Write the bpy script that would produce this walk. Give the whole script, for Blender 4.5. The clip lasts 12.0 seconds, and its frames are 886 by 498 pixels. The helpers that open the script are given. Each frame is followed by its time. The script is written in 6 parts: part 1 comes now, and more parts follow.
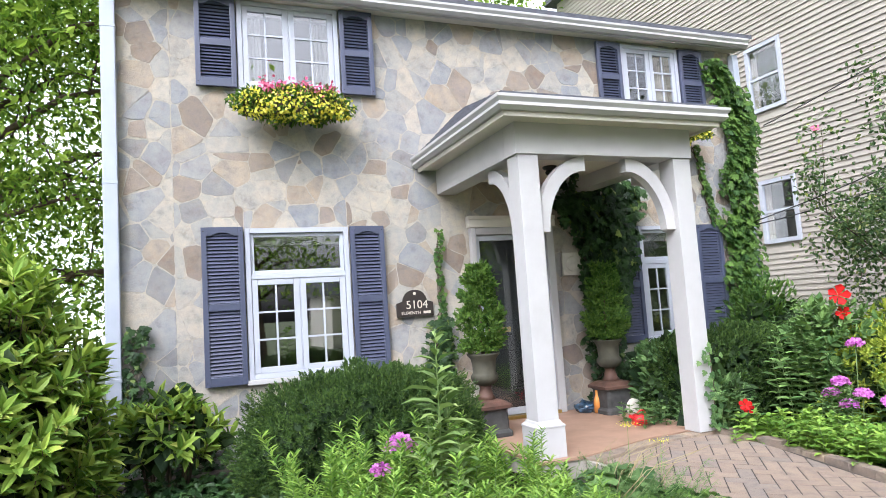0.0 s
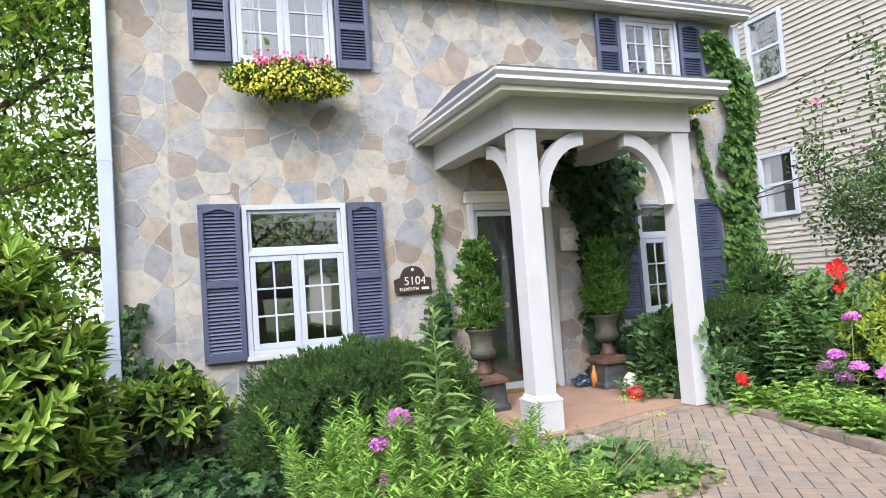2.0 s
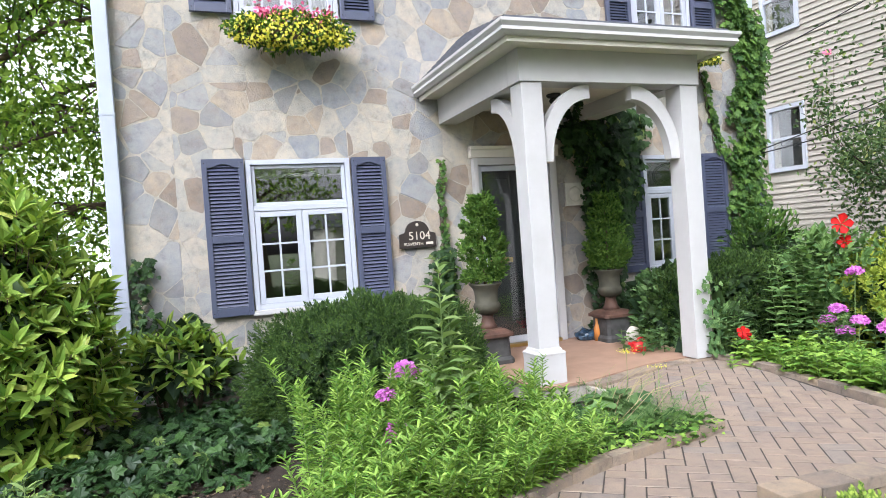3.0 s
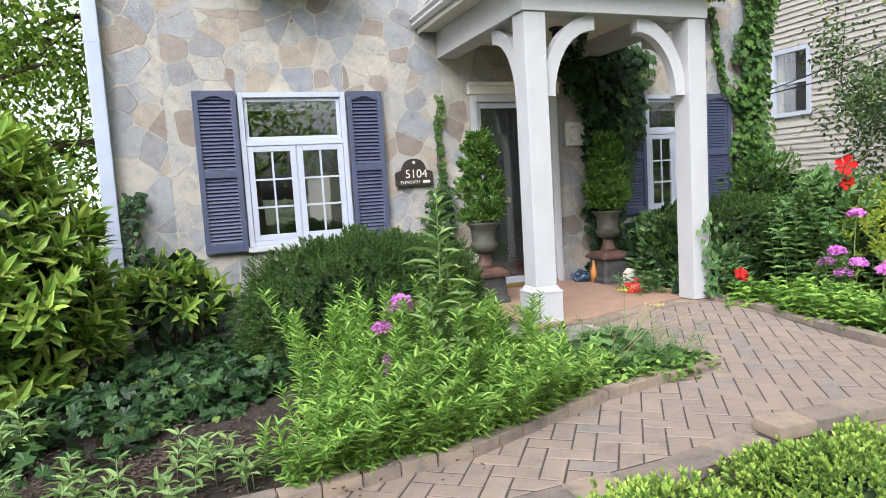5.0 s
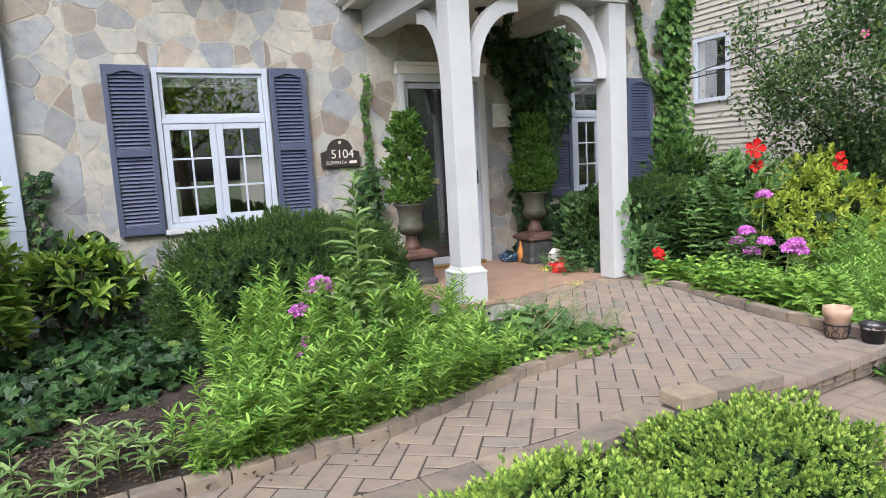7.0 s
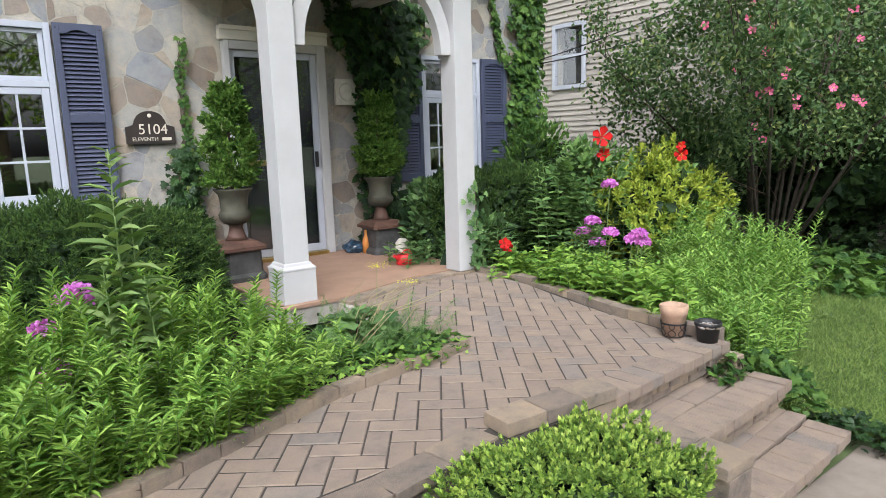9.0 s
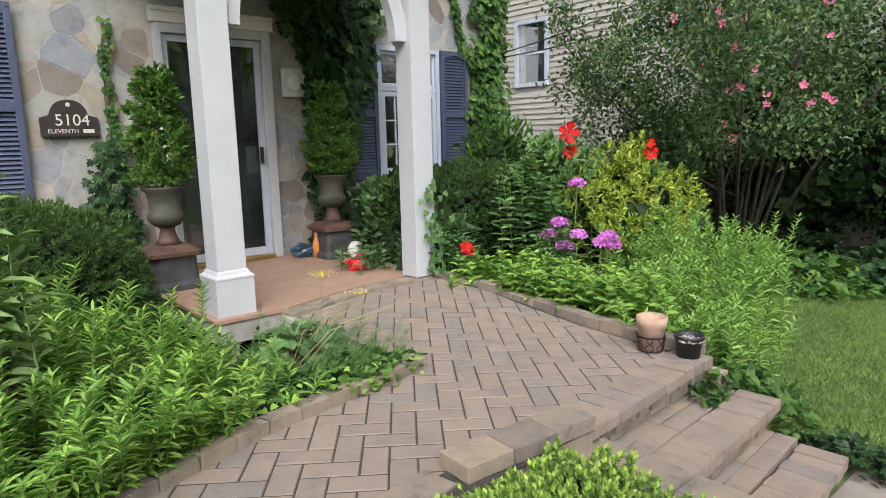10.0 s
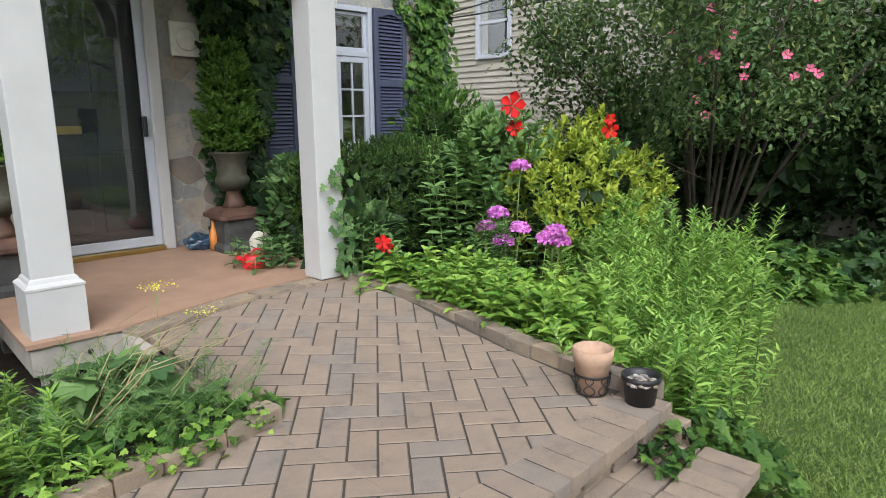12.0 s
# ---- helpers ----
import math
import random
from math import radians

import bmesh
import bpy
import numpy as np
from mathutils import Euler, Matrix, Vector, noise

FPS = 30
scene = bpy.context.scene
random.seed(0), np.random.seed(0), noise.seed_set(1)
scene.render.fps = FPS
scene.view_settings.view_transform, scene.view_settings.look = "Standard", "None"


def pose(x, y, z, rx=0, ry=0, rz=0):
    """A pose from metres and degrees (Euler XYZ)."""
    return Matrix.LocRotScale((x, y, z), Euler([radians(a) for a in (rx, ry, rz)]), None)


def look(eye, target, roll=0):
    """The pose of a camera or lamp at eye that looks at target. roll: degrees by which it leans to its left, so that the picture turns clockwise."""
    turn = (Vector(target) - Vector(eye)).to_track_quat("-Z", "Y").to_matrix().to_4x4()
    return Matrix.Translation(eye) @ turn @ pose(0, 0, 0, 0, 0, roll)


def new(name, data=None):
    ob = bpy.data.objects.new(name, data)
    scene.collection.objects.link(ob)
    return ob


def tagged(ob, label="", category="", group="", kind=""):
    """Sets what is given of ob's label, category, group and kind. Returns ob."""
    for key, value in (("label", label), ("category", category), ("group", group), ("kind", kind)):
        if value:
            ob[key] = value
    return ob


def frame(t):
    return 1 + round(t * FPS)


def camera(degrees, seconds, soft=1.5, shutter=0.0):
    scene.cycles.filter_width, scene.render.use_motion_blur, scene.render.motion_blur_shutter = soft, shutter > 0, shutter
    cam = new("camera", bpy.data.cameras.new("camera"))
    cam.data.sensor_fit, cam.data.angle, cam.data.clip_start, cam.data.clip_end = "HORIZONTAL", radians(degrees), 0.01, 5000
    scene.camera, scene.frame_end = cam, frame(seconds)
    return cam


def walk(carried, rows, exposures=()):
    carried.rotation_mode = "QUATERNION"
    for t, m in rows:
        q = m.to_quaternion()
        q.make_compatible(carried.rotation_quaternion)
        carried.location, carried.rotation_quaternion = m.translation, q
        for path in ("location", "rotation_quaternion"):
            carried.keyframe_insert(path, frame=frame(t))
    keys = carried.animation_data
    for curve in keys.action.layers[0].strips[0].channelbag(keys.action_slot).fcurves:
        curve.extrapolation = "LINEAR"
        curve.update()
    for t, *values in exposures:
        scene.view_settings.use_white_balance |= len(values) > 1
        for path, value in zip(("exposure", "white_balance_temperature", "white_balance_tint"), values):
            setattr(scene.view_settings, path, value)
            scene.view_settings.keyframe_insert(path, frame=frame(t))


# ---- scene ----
# ---------------------------------------------------------------- camera
cam = camera(69.2, 12.0, soft=0.8)
PATH = [
    (0, (0.376, -0.199, 1.873), (1.105, 1.655, 2.055), -3.8),
    (0.5, (0.374, -0.201, 1.874), (1.095, 1.655, 2.07), -3.9),
    (1, (0.37, -0.21, 1.873), (1.094, 1.644, 2.066), -4.0),
    (1.5, (0.377, -0.2, 1.877), (1.109, 1.654, 2.037), -4.1),
    (2, (0.385, -0.189, 1.877), (1.116, 1.669, 1.983), -4.1),
    (2.5, (0.381, -0.192, 1.873), (1.102, 1.673, 1.912), -4.1),
    (3, (0.374, -0.197, 1.868), (1.086, 1.672, 1.838), -4.1),
    (3.5, (0.375, -0.167, 1.828), (1.081, 1.702, 1.739), -3.9),
    (5.5, (0.384, -0.111, 1.775), (1.109, 1.741, 1.56), -3.5),
    (6, (0.389, -0.118, 1.786), (1.143, 1.719, 1.553), -3.4),
    (6.5, (0.427, -0.129, 1.773), (1.236, 1.683, 1.524), -3.3),
    (7, (0.489, -0.142, 1.759), (1.371, 1.634, 1.499), -3.2),
    (7.2, (0.557, -0.118, 1.758), (1.474, 1.639, 1.493), -3.0),
    (8.8, (1.008, 0.171, 1.752), (2.196, 1.746, 1.422), -1.7),
    (9, (1.071, 0.169, 1.753), (2.273, 1.731, 1.42), -1.7),
    (9.5, (1.205, 0.263, 1.731), (2.462, 1.782, 1.397), -1.5),
    (10, (1.395, 0.495, 1.707), (2.687, 1.984, 1.372), -1.3),
    (10.5, (1.579, 0.656, 1.672), (2.89, 2.125, 1.318), -1.0),
    (11, (1.841, 0.737, 1.676), (3.171, 2.183, 1.303), -0.6),
    (11.5, (2.042, 0.796, 1.67), (3.389, 2.22, 1.276), -0.3),
    (12, (2.344, 0.929, 1.665), (3.685, 2.356, 1.26), -0.4),
]
EXPOSURES = [(0.0, 0.62, 5850.0, 15.0), (2.0, 0.61, 5850.0, 14.5), (5.5, 0.46, 5850.0, 13.0), (9.5, 0.19, 5950.0, 11.5), (12.0, 0.08, 6000.0, 9.5)]
walk(cam, [(t, look(eye, target, roll)) for t, eye, target, roll in PATH], EXPOSURES)
# ---------------------------------------------------------------- light
world = bpy.data.worlds.new("sky")
scene.world = world
world.use_nodes = True
wn = world.node_tree
sky = wn.nodes.new("ShaderNodeTexSky")
sky.sky_type = "NISHITA"
sky.sun_disc = False
SUN_EL, SUN_AZ = 45.0, 218.0
sky.sun_elevation, sky.sun_rotation = radians(SUN_EL), radians(SUN_AZ)
sky.air_density, sky.dust_density, sky.ozone_density = 1.0, 9.0, 1.0
wn.nodes["Background"].inputs[1].default_value = 0.15
haze = wn.nodes.new("ShaderNodeHueSaturation")
haze.inputs["Saturation"].default_value = 0.15
haze.inputs["Value"].default_value = 1.2
wn.links.new(sky.outputs[0], haze.inputs["Color"])
wn.links.new(haze.outputs[0], wn.nodes["Background"].inputs[0])
sun = new("sun", bpy.data.lights.new("sun", "SUN"))
sun.data.energy, sun.data.angle, sun.data.color = 0.92, radians(40), (1.0, 0.95, 0.88)
sun.matrix_world = look((0, 0, 30), (-30 * math.sin(radians(SUN_AZ)) * math.cos(radians(SUN_EL)), -30 * math.cos(radians(SUN_AZ)) * math.cos(radians(SUN_EL)), 30 - 30 * math.sin(radians(SUN_EL))))


# ---------------------------------------------------------------- materials
def material(name):
    m = bpy.data.materials.new(name)
    m.use_nodes = True
    nt = m.node_tree
    return m, nt, nt.nodes["Principled BSDF"]


def node(nt, kind, **inputs):
    n = nt.nodes.new(kind)
    for k, v in inputs.items():
        n.inputs[k].default_value = v
    return n


def ramp(nt, stops, fac, constant=False):
    r = nt.nodes.new("ShaderNodeValToRGB")
    el = r.color_ramp.elements
    if constant:
        r.color_ramp.interpolation = "CONSTANT"
    while len(el) < len(stops):
        el.new(0.5)
    for e, (p, c) in zip(el, stops):
        e.position, e.color = p, (*c, 1)
    nt.links.new(fac, r.inputs[0])
    return r.outputs[0]


def blend(nt, kind, fac, a, b):
    n = nt.nodes.new("ShaderNodeMixRGB")
    n.blend_type = kind
    for i, v in ((0, fac), (1, a), (2, b)):
        if isinstance(v, (int, float)):
            n.inputs[i].default_value = v
        elif isinstance(v, tuple):
            n.inputs[i].default_value = (*v, 1)
        else:
            nt.links.new(v, n.inputs[i])
    return n.outputs[0]


def noise_tex(nt, scale, detail=4.0, rough=0.55, stretch=None):
    tc = nt.nodes.new("ShaderNodeTexCoord")
    n = node(nt, "ShaderNodeTexNoise", Scale=scale, Detail=detail, Roughness=rough)
    if stretch:
        mp = nt.nodes.new("ShaderNodeMapping")
        mp.inputs["Scale"].default_value = stretch
        nt.links.new(tc.outputs["Object"], mp.inputs[0])
        nt.links.new(mp.outputs[0], n.inputs["Vector"])
    else:
        nt.links.new(tc.outputs["Object"], n.inputs["Vector"])
    return n.outputs["Fac"]


def bump(nt, bsdf, height, strength=0.3, distance=0.01):
    b = node(nt, "ShaderNodeBump", Strength=strength, Distance=distance)
    nt.links.new(height, b.inputs["Height"])
    nt.links.new(b.outputs[0], bsdf.inputs["Normal"])


def plain(name, col, rough=0.6, metal=0.0, var=0.12, scale=9.0, relief=0.1, dirt=0.0):
    """A painted or moulded surface with slight mottling, dust and fine relief."""
    m, nt, b = material(name)
    f = noise_tex(nt, scale)
    fine = noise_tex(nt, scale * 14, 3)
    lo = tuple(c * (1 - var) for c in col)
    hi = tuple(min(1, c * (1 + var)) for c in col)
    c = ramp(nt, [(0.3, lo), (0.7, hi)], f)
    if dirt:
        g = ramp(nt, [(0.52, (0, 0, 0)), (0.72, (1, 1, 1))], noise_tex(nt, scale * 0.45, 7, 0.7))
        c = blend(nt, "MIX", blend(nt, "MULTIPLY", 1.0, g, (dirt, dirt, dirt)), c, (0.22, 0.2, 0.15))
    nt.links.new(c, b.inputs["Base Color"])
    b.inputs["Roughness"].default_value, b.inputs["Metallic"].default_value = rough, metal
    bump(nt, b, fine, relief, 0.004)
    return m


def random_out(nt, island):
    if island:
        return nt.nodes.new("ShaderNodeNewGeometry").outputs["Random Per Island"]
    return nt.nodes.new("ShaderNodeObjectInfo").outputs["Random"]


def stone(name, island, stops, scale=7.0, rough=0.85, relief=0.5, hues=0.0, mottle=0.9):
    m, nt, b = material(name)
    c = ramp(nt, stops, random_out(nt, island), True)
    big = noise_tex(nt, scale, 6, 0.65)
    c = blend(nt, "MULTIPLY", mottle, c, ramp(nt, [(0.30, (0.46, 0.48, 0.53)), (0.44, (0.88, 0.88, 0.88)), (0.56, (1.06, 1.03, 0.98)), (0.72, (1.28, 1.18, 1.02))], big))
    if hues:
        drift = ramp(nt, [(0.30, (0.40, 0.42, 0.46)), (0.42, (0.50, 0.485, 0.45)), (0.52, (0.57, 0.53, 0.455)), (0.62, (0.50, 0.42, 0.335)), (0.72, (0.44, 0.43, 0.42))], noise_tex(nt, 4.3, 7, 0.72))
        c = blend(nt, "MIX", hues, c, drift)
    stain = noise_tex(nt, scale * 0.55, 8, 0.7)
    c = blend(nt, "MIX", ramp(nt, [(0.57, (0, 0, 0)), (0.75, (0.5, 0.5, 0.5))], stain), c, (0.36, 0.27, 0.18))
    grain = noise_tex(nt, scale * 22, 4, 0.6)
    c = blend(nt, "MULTIPLY", 0.5, c, ramp(nt, [(0.3, (0.72, 0.72, 0.72)), (0.7, (1.15, 1.15, 1.15))], grain))
    nt.links.new(c, b.inputs["Base Color"])
    b.inputs["Roughness"].default_value = rough
    add = node(nt, "ShaderNodeMath")
    nt.links.new(big, add.inputs[0])
    nt.links.new(grain, add.inputs[1])
    bump(nt, b, add.outputs[0], relief, 0.012)
    return m


def leaf(name, dark, light, rough=0.45, through_light=0.3, odd=None):
    """Leaves: each one its own shade, with a little light coming through."""
    m, nt, b = material(name)
    r = nt.nodes.new("ShaderNodeNewGeometry").outputs["Random Per Island"]
    mid = tuple((a + c) / 2 for a, c in zip(dark, light))
    stops = [(0.0, dark), (0.55, mid), (0.93, light), (1.0, odd or light)]
    c = ramp(nt, stops, r)
    c = blend(nt, "MULTIPLY", 0.6, c, ramp(nt, [(0.3, (0.7, 0.75, 0.7)), (0.7, (1.2, 1.15, 1.1))], noise_tex(nt, 2.2, 3)))
    nt.links.new(c, b.inputs["Base Color"])
    b.inputs["Roughness"].default_value = min(1.0, rough + 0.12)
    b.inputs["Specular IOR Level"].default_value = 0.22
    t = nt.nodes.new("ShaderNodeBsdfTranslucent")
    nt.links.new(blend(nt, "MULTIPLY", 1.0, c, (1.25, 1.3, 0.7)), t.inputs[0])
    mx = nt.nodes.new("ShaderNodeMixShader")
    mx.inputs[0].default_value = through_light * 0.65
    nt.links.new(b.outputs[0], mx.inputs[1])
    nt.links.new(t.outputs[0], mx.inputs[2])
    nt.links.new(mx.outputs[0], nt.nodes["Material Output"].inputs[0])
    return m


def glass(name, tint=(0.92, 0.95, 0.95), ior=2.1):
    m, nt, b = material(name)
    b.inputs["Base Color"].default_value = (*tint, 1)
    b.inputs["Roughness"].default_value = 0.0
    b.inputs["IOR"].default_value = ior
    b.inputs["Transmission Weight"].default_value = 1.0
    wob = noise_tex(nt, 1.6, 1)
    bump(nt, b, wob, 0.04, 0.02)
    return m


STONES = [(0.0, (0.51, 0.475, 0.405)), (0.13, (0.42, 0.405, 0.37)), (0.26, (0.53, 0.49, 0.415)), (0.35, (0.32, 0.335, 0.365)), (0.48, (0.265, 0.29, 0.335)), (0.60, (0.395, 0.315, 0.235)), (0.69, (0.36, 0.36, 0.355)), (0.79, (0.29, 0.22, 0.17)), (0.87, (0.22, 0.23, 0.25)), (0.94, (0.20, 0.14, 0.105))]
M_STONE = stone("fieldstone", False, STONES, 9.0, 0.9, 0.8, 0.30)
M_STONE_REST = stone("fieldstone_rest", True, STONES, 9.0, 0.9, 0.8, 0.30)
M_MORTAR = stone("mortar", False, [(0.0, (0.485, 0.445, 0.375)), (1.0, (0.485, 0.445, 0.375))], 14.0, 0.95, 0.8, 0.25)
BRICKS = [(0.0, (0.275, 0.213, 0.168)), (0.25, (0.29, 0.225, 0.178)), (0.5, (0.265, 0.208, 0.168)), (0.7, (0.30, 0.233, 0.182)), (0.88, (0.248, 0.208, 0.178))]
M_PAVER = stone("concrete_paver", False, BRICKS, 9.0, 0.9, 0.35, mottle=0.45)
M_BLOCK = stone("wall_block", False, [(0.0, (0.28, 0.225, 0.175)), (0.4, (0.235, 0.19, 0.155)), (0.75, (0.33, 0.26, 0.195))], 8.0, 0.92, 0.6)
M_JOINT = plain("joint_sand", (0.055, 0.046, 0.038), 0.95, var=0.3, scale=14, relief=0.5)
M_WHITE = plain("white_paint", (0.50, 0.493, 0.485), 0.45, var=0.04, scale=5, relief=0.06, dirt=0.10)
M_PIPE = plain("blue_white_aluminium", (0.42, 0.46, 0.53), 0.5, var=0.05, scale=3, relief=0.04)
M_VINYL = plain("white_vinyl", (0.47, 0.495, 0.555), 0.35, var=0.02, scale=4, relief=0.02)
M_CREAM = plain("cream_paint", (0.68, 0.64, 0.56), 0.55, var=0.05, scale=6, relief=0.08)
M_SHUTTER = plain("navy_shutter", (0.073, 0.083, 0.135), 0.28, var=0.08, scale=7, relief=0.03)
M_SHUTTER.node_tree.nodes["Principled BSDF"].inputs["Specular IOR Level"].default_value = 0.85
M_DECK = plain("brown_deck_paint", (0.36, 0.225, 0.155), 0.7, var=0.12, scale=5, relief=0.25, dirt=0.16)
M_GREYWOOD = plain("weathered_wood", (0.36, 0.33, 0.29), 0.85, var=0.25, scale=6, relief=0.5)
M_SHINGLE = plain("slate_shingle", (0.10, 0.105, 0.125), 0.8, var=0.25, scale=12, relief=0.5)
M_SIDING = plain("beige_siding", (0.40, 0.368, 0.315), 0.6, var=0.06, scale=2, relief=0.05)
M_GLASS = glass("window_glass", ior=2.6)
M_STORM = glass("storm_glass", (0.85, 0.88, 0.88), 1.65)
M_DARKDOOR = plain("dark_door_and_room", (0.018, 0.02, 0.023), 0.35, var=0.2, scale=5)
M_BRASS = plain("brass", (0.5, 0.36, 0.13), 0.3, 1.0, var=0.1)
# plaster made dark so that its colour carries the rooms' lack of light
M_ROOM = plain("room_plaster_dimmed", (0.13, 0.115, 0.10), 0.8, var=0.1, scale=2)
M_CURTAIN = plain("curtain_cloth", (0.62, 0.60, 0.56), 0.9, var=0.1, scale=6)
M_BLACKIRON = plain("black_iron", (0.03, 0.03, 0.032), 0.5, 0.4, var=0.2)
M_PLAQUE = plain("dark_plaque", (0.045, 0.035, 0.03), 0.5, 0.3, var=0.15)
M_LETTER = plain("pale_letter", (0.72, 0.66, 0.55), 0.5, var=0.05)
M_TERRA = plain("terracotta", (0.46, 0.30, 0.21), 0.88, var=0.22, scale=14, relief=0.35, dirt=0.4)
M_URN = plain("mossy_bronze_urn", (0.055, 0.052, 0.034), 0.75, 0.0, var=0.35, scale=9, relief=0.4)
M_PED = plain("rusty_pedestal", (0.10, 0.052, 0.036), 0.65, 0.1, var=0.4, scale=9, relief=0.5)
M_PEDGREY = plain("grey_cast_pedestal", (0.06, 0.06, 0.058), 0.7, 0.1, var=0.35, scale=11, relief=0.6)
M_BLACKPOT = plain("black_plastic_and_gap_shade", (0.02, 0.02, 0.022), 0.45, var=0.2)
M_PEBBLE = stone("pebble", True, [(0.0, (0.30, 0.24, 0.19)), (0.3, (0.45, 0.42, 0.38)), (0.5, (0.2, 0.16, 0.13)), (0.75, (0.28, 0.28, 0.29))], 20)
M_RED = plain("red_plastic", (0.62, 0.02, 0.025), 0.4, var=0.1)
M_LIMESTONE = plain("carved_limestone", (0.60, 0.57, 0.49), 0.85, var=0.12, scale=12, relief=0.5)
M_SOIL = plain("garden_soil", (0.035, 0.024, 0.017), 0.98, var=0.5, scale=12, relief=1.0)
M_MULCH = plain("leaf_litter", (0.085, 0.056, 0.036), 0.95, var=0.5, scale=20, relief=1.0)
M_LAWN = plain("lawn_ground", (0.085, 0.115, 0.04), 0.95, var=0.35, scale=3, relief=0.8)
M_WALK = plain("concrete_walk", (0.27, 0.225, 0.185), 0.92, var=0.15, scale=6, relief=0.4, dirt=0.3)
M_BARK = plain("bark", (0.12, 0.085, 0.06), 0.95, var=0.4, scale=10, relief=1.0)
M_DARKBARK = plain("dark_bark", (0.055, 0.042, 0.032), 0.95, var=0.4, scale=10, relief=1.0)
M_STEM = plain("green_stem", (0.16, 0.24, 0.07), 0.6, var=0.2)
M_STRAW = plain("dry_stem", (0.34, 0.28, 0.15), 0.8, var=0.2)
M_AMBER = plain("amber_ceramic", (0.55, 0.22, 0.05), 0.25, var=0.25)
M_BLUECER = plain("dark_blue_glazed", (0.03, 0.06, 0.10), 0.15, var=0.7, scale=25)

L_LAUREL = leaf("laurel_leaf", (0.095, 0.20, 0.028), (0.38, 0.50, 0.09), 0.32, 0.3, (0.46, 0.48, 0.13))
L_YEW = leaf("yew_needle", (0.02, 0.054, 0.014), (0.095, 0.165, 0.036), 0.5, 0.15)
L_PHLOX = leaf("perennial_leaf", (0.09, 0.21, 0.03), (0.35, 0.52, 0.11), 0.45, 0.4)
L_TALL = leaf("tall_stem_leaf", (0.111, 0.196, 0.060), (0.272, 0.374, 0.136), 0.5, 0.3)
# ivy greens cut darker to carry the shade under the porch
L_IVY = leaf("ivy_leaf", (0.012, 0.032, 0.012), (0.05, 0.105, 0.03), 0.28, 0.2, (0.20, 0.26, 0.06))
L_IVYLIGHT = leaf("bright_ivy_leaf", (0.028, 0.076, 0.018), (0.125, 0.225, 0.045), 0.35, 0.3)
L_TOPIARY = leaf("topiary_leaf", (0.040, 0.104, 0.016), (0.160, 0.272, 0.048), 0.5, 0.25)
L_BOX = leaf("boxwood_leaf", (0.09, 0.18, 0.032), (0.29, 0.41, 0.09), 0.38, 0.3)
L_BOXNEW = leaf("boxwood_new_leaf", (0.24, 0.38, 0.055), (0.50, 0.60, 0.15), 0.38, 0.35)
L_YEWNEW = leaf("yew_new_needle", (0.04, 0.09, 0.02), (0.14, 0.215, 0.05), 0.5, 0.2)
L_FERN = leaf("ferny_leaf", (0.13, 0.27, 0.05), (0.38, 0.56, 0.14), 0.5, 0.35)
L_HOSTA = leaf("broad_light_leaf", (0.10, 0.22, 0.035), (0.30, 0.46, 0.085), 0.4, 0.35)
L_GOLD = leaf("golden_shrub_leaf", (0.17, 0.25, 0.025), (0.44, 0.50, 0.075), 0.45, 0.3)
L_HIB = leaf("hibiscus_leaf", (0.075, 0.16, 0.055), (0.21, 0.34, 0.11), 0.45, 0.3)
L_ROSE = leaf("althea_leaf", (0.04, 0.09, 0.033), (0.15, 0.225, 0.08), 0.42, 0.3, (0.30, 0.34, 0.11))
L_TREE = leaf("tree_leaf", (0.08, 0.17, 0.025), (0.38, 0.54, 0.09), 0.5, 0.6)
# dark tone that stands in for shade inside and behind the greenery
L_DARK = leaf("shade_tinted_leaf", (0.010, 0.026, 0.010), (0.045, 0.082, 0.024), 0.5, 0.2)
L_GRASS = leaf("grass_blade", (0.07, 0.135, 0.03), (0.30, 0.40, 0.12), 0.6, 0.3)
L_SQUASH = leaf("squash_leaf", (0.06, 0.13, 0.045), (0.17, 0.28, 0.10), 0.5, 0.3)
P_YELLOW = leaf("yellow_petal", (0.68, 0.62, 0.05), (0.88, 0.84, 0.18), 0.6, 0.3)
P_PINK = leaf("magenta_petal", (0.56, 0.13, 0.58), (0.80, 0.34, 0.80), 0.6, 0.3)
P_ROSE = leaf("pink_petal", (0.52, 0.05, 0.18), (0.76, 0.21, 0.36), 0.6, 0.3)
P_RED = leaf("scarlet_petal", (0.42, 0.006, 0.010), (0.70, 0.018, 0.015), 0.5, 0.25)


# ---------------------------------------------------------------- builders
def mesh_from(name, bm):
    me = bpy.data.meshes.new(name)
    bm.to_mesh(me)
    bm.free()
    return me


def part(name, bm, mat, parent, label=""):
    """One mesh, in world coordinates, under a thing (an Empty) or under a part."""
    me = bm if isinstance(bm, bpy.types.Mesh) else mesh_from(name, bm)
    if mat and not me.materials:
        me.materials.append(mat)
    ob = new(name, me)
    ob.parent = parent
    if parent.type == "EMPTY":
        ob.matrix_parent_inverse = Matrix.Translation(parent.location).inverted()
    return tagged(ob, label)


def thing(name, loc, label, category, group="", kind=""):
    e = new(name)
    e.empty_display_size = 0.1
    e.location = loc
    return tagged(e, label, category, group, kind)


def single(name, bm, mat, label, category="", group="", kind=""):
    me = bm if isinstance(bm, bpy.types.Mesh) else mesh_from(name, bm)
    me.materials.append(mat)
    return tagged(new(name, me), label, category, group, kind)


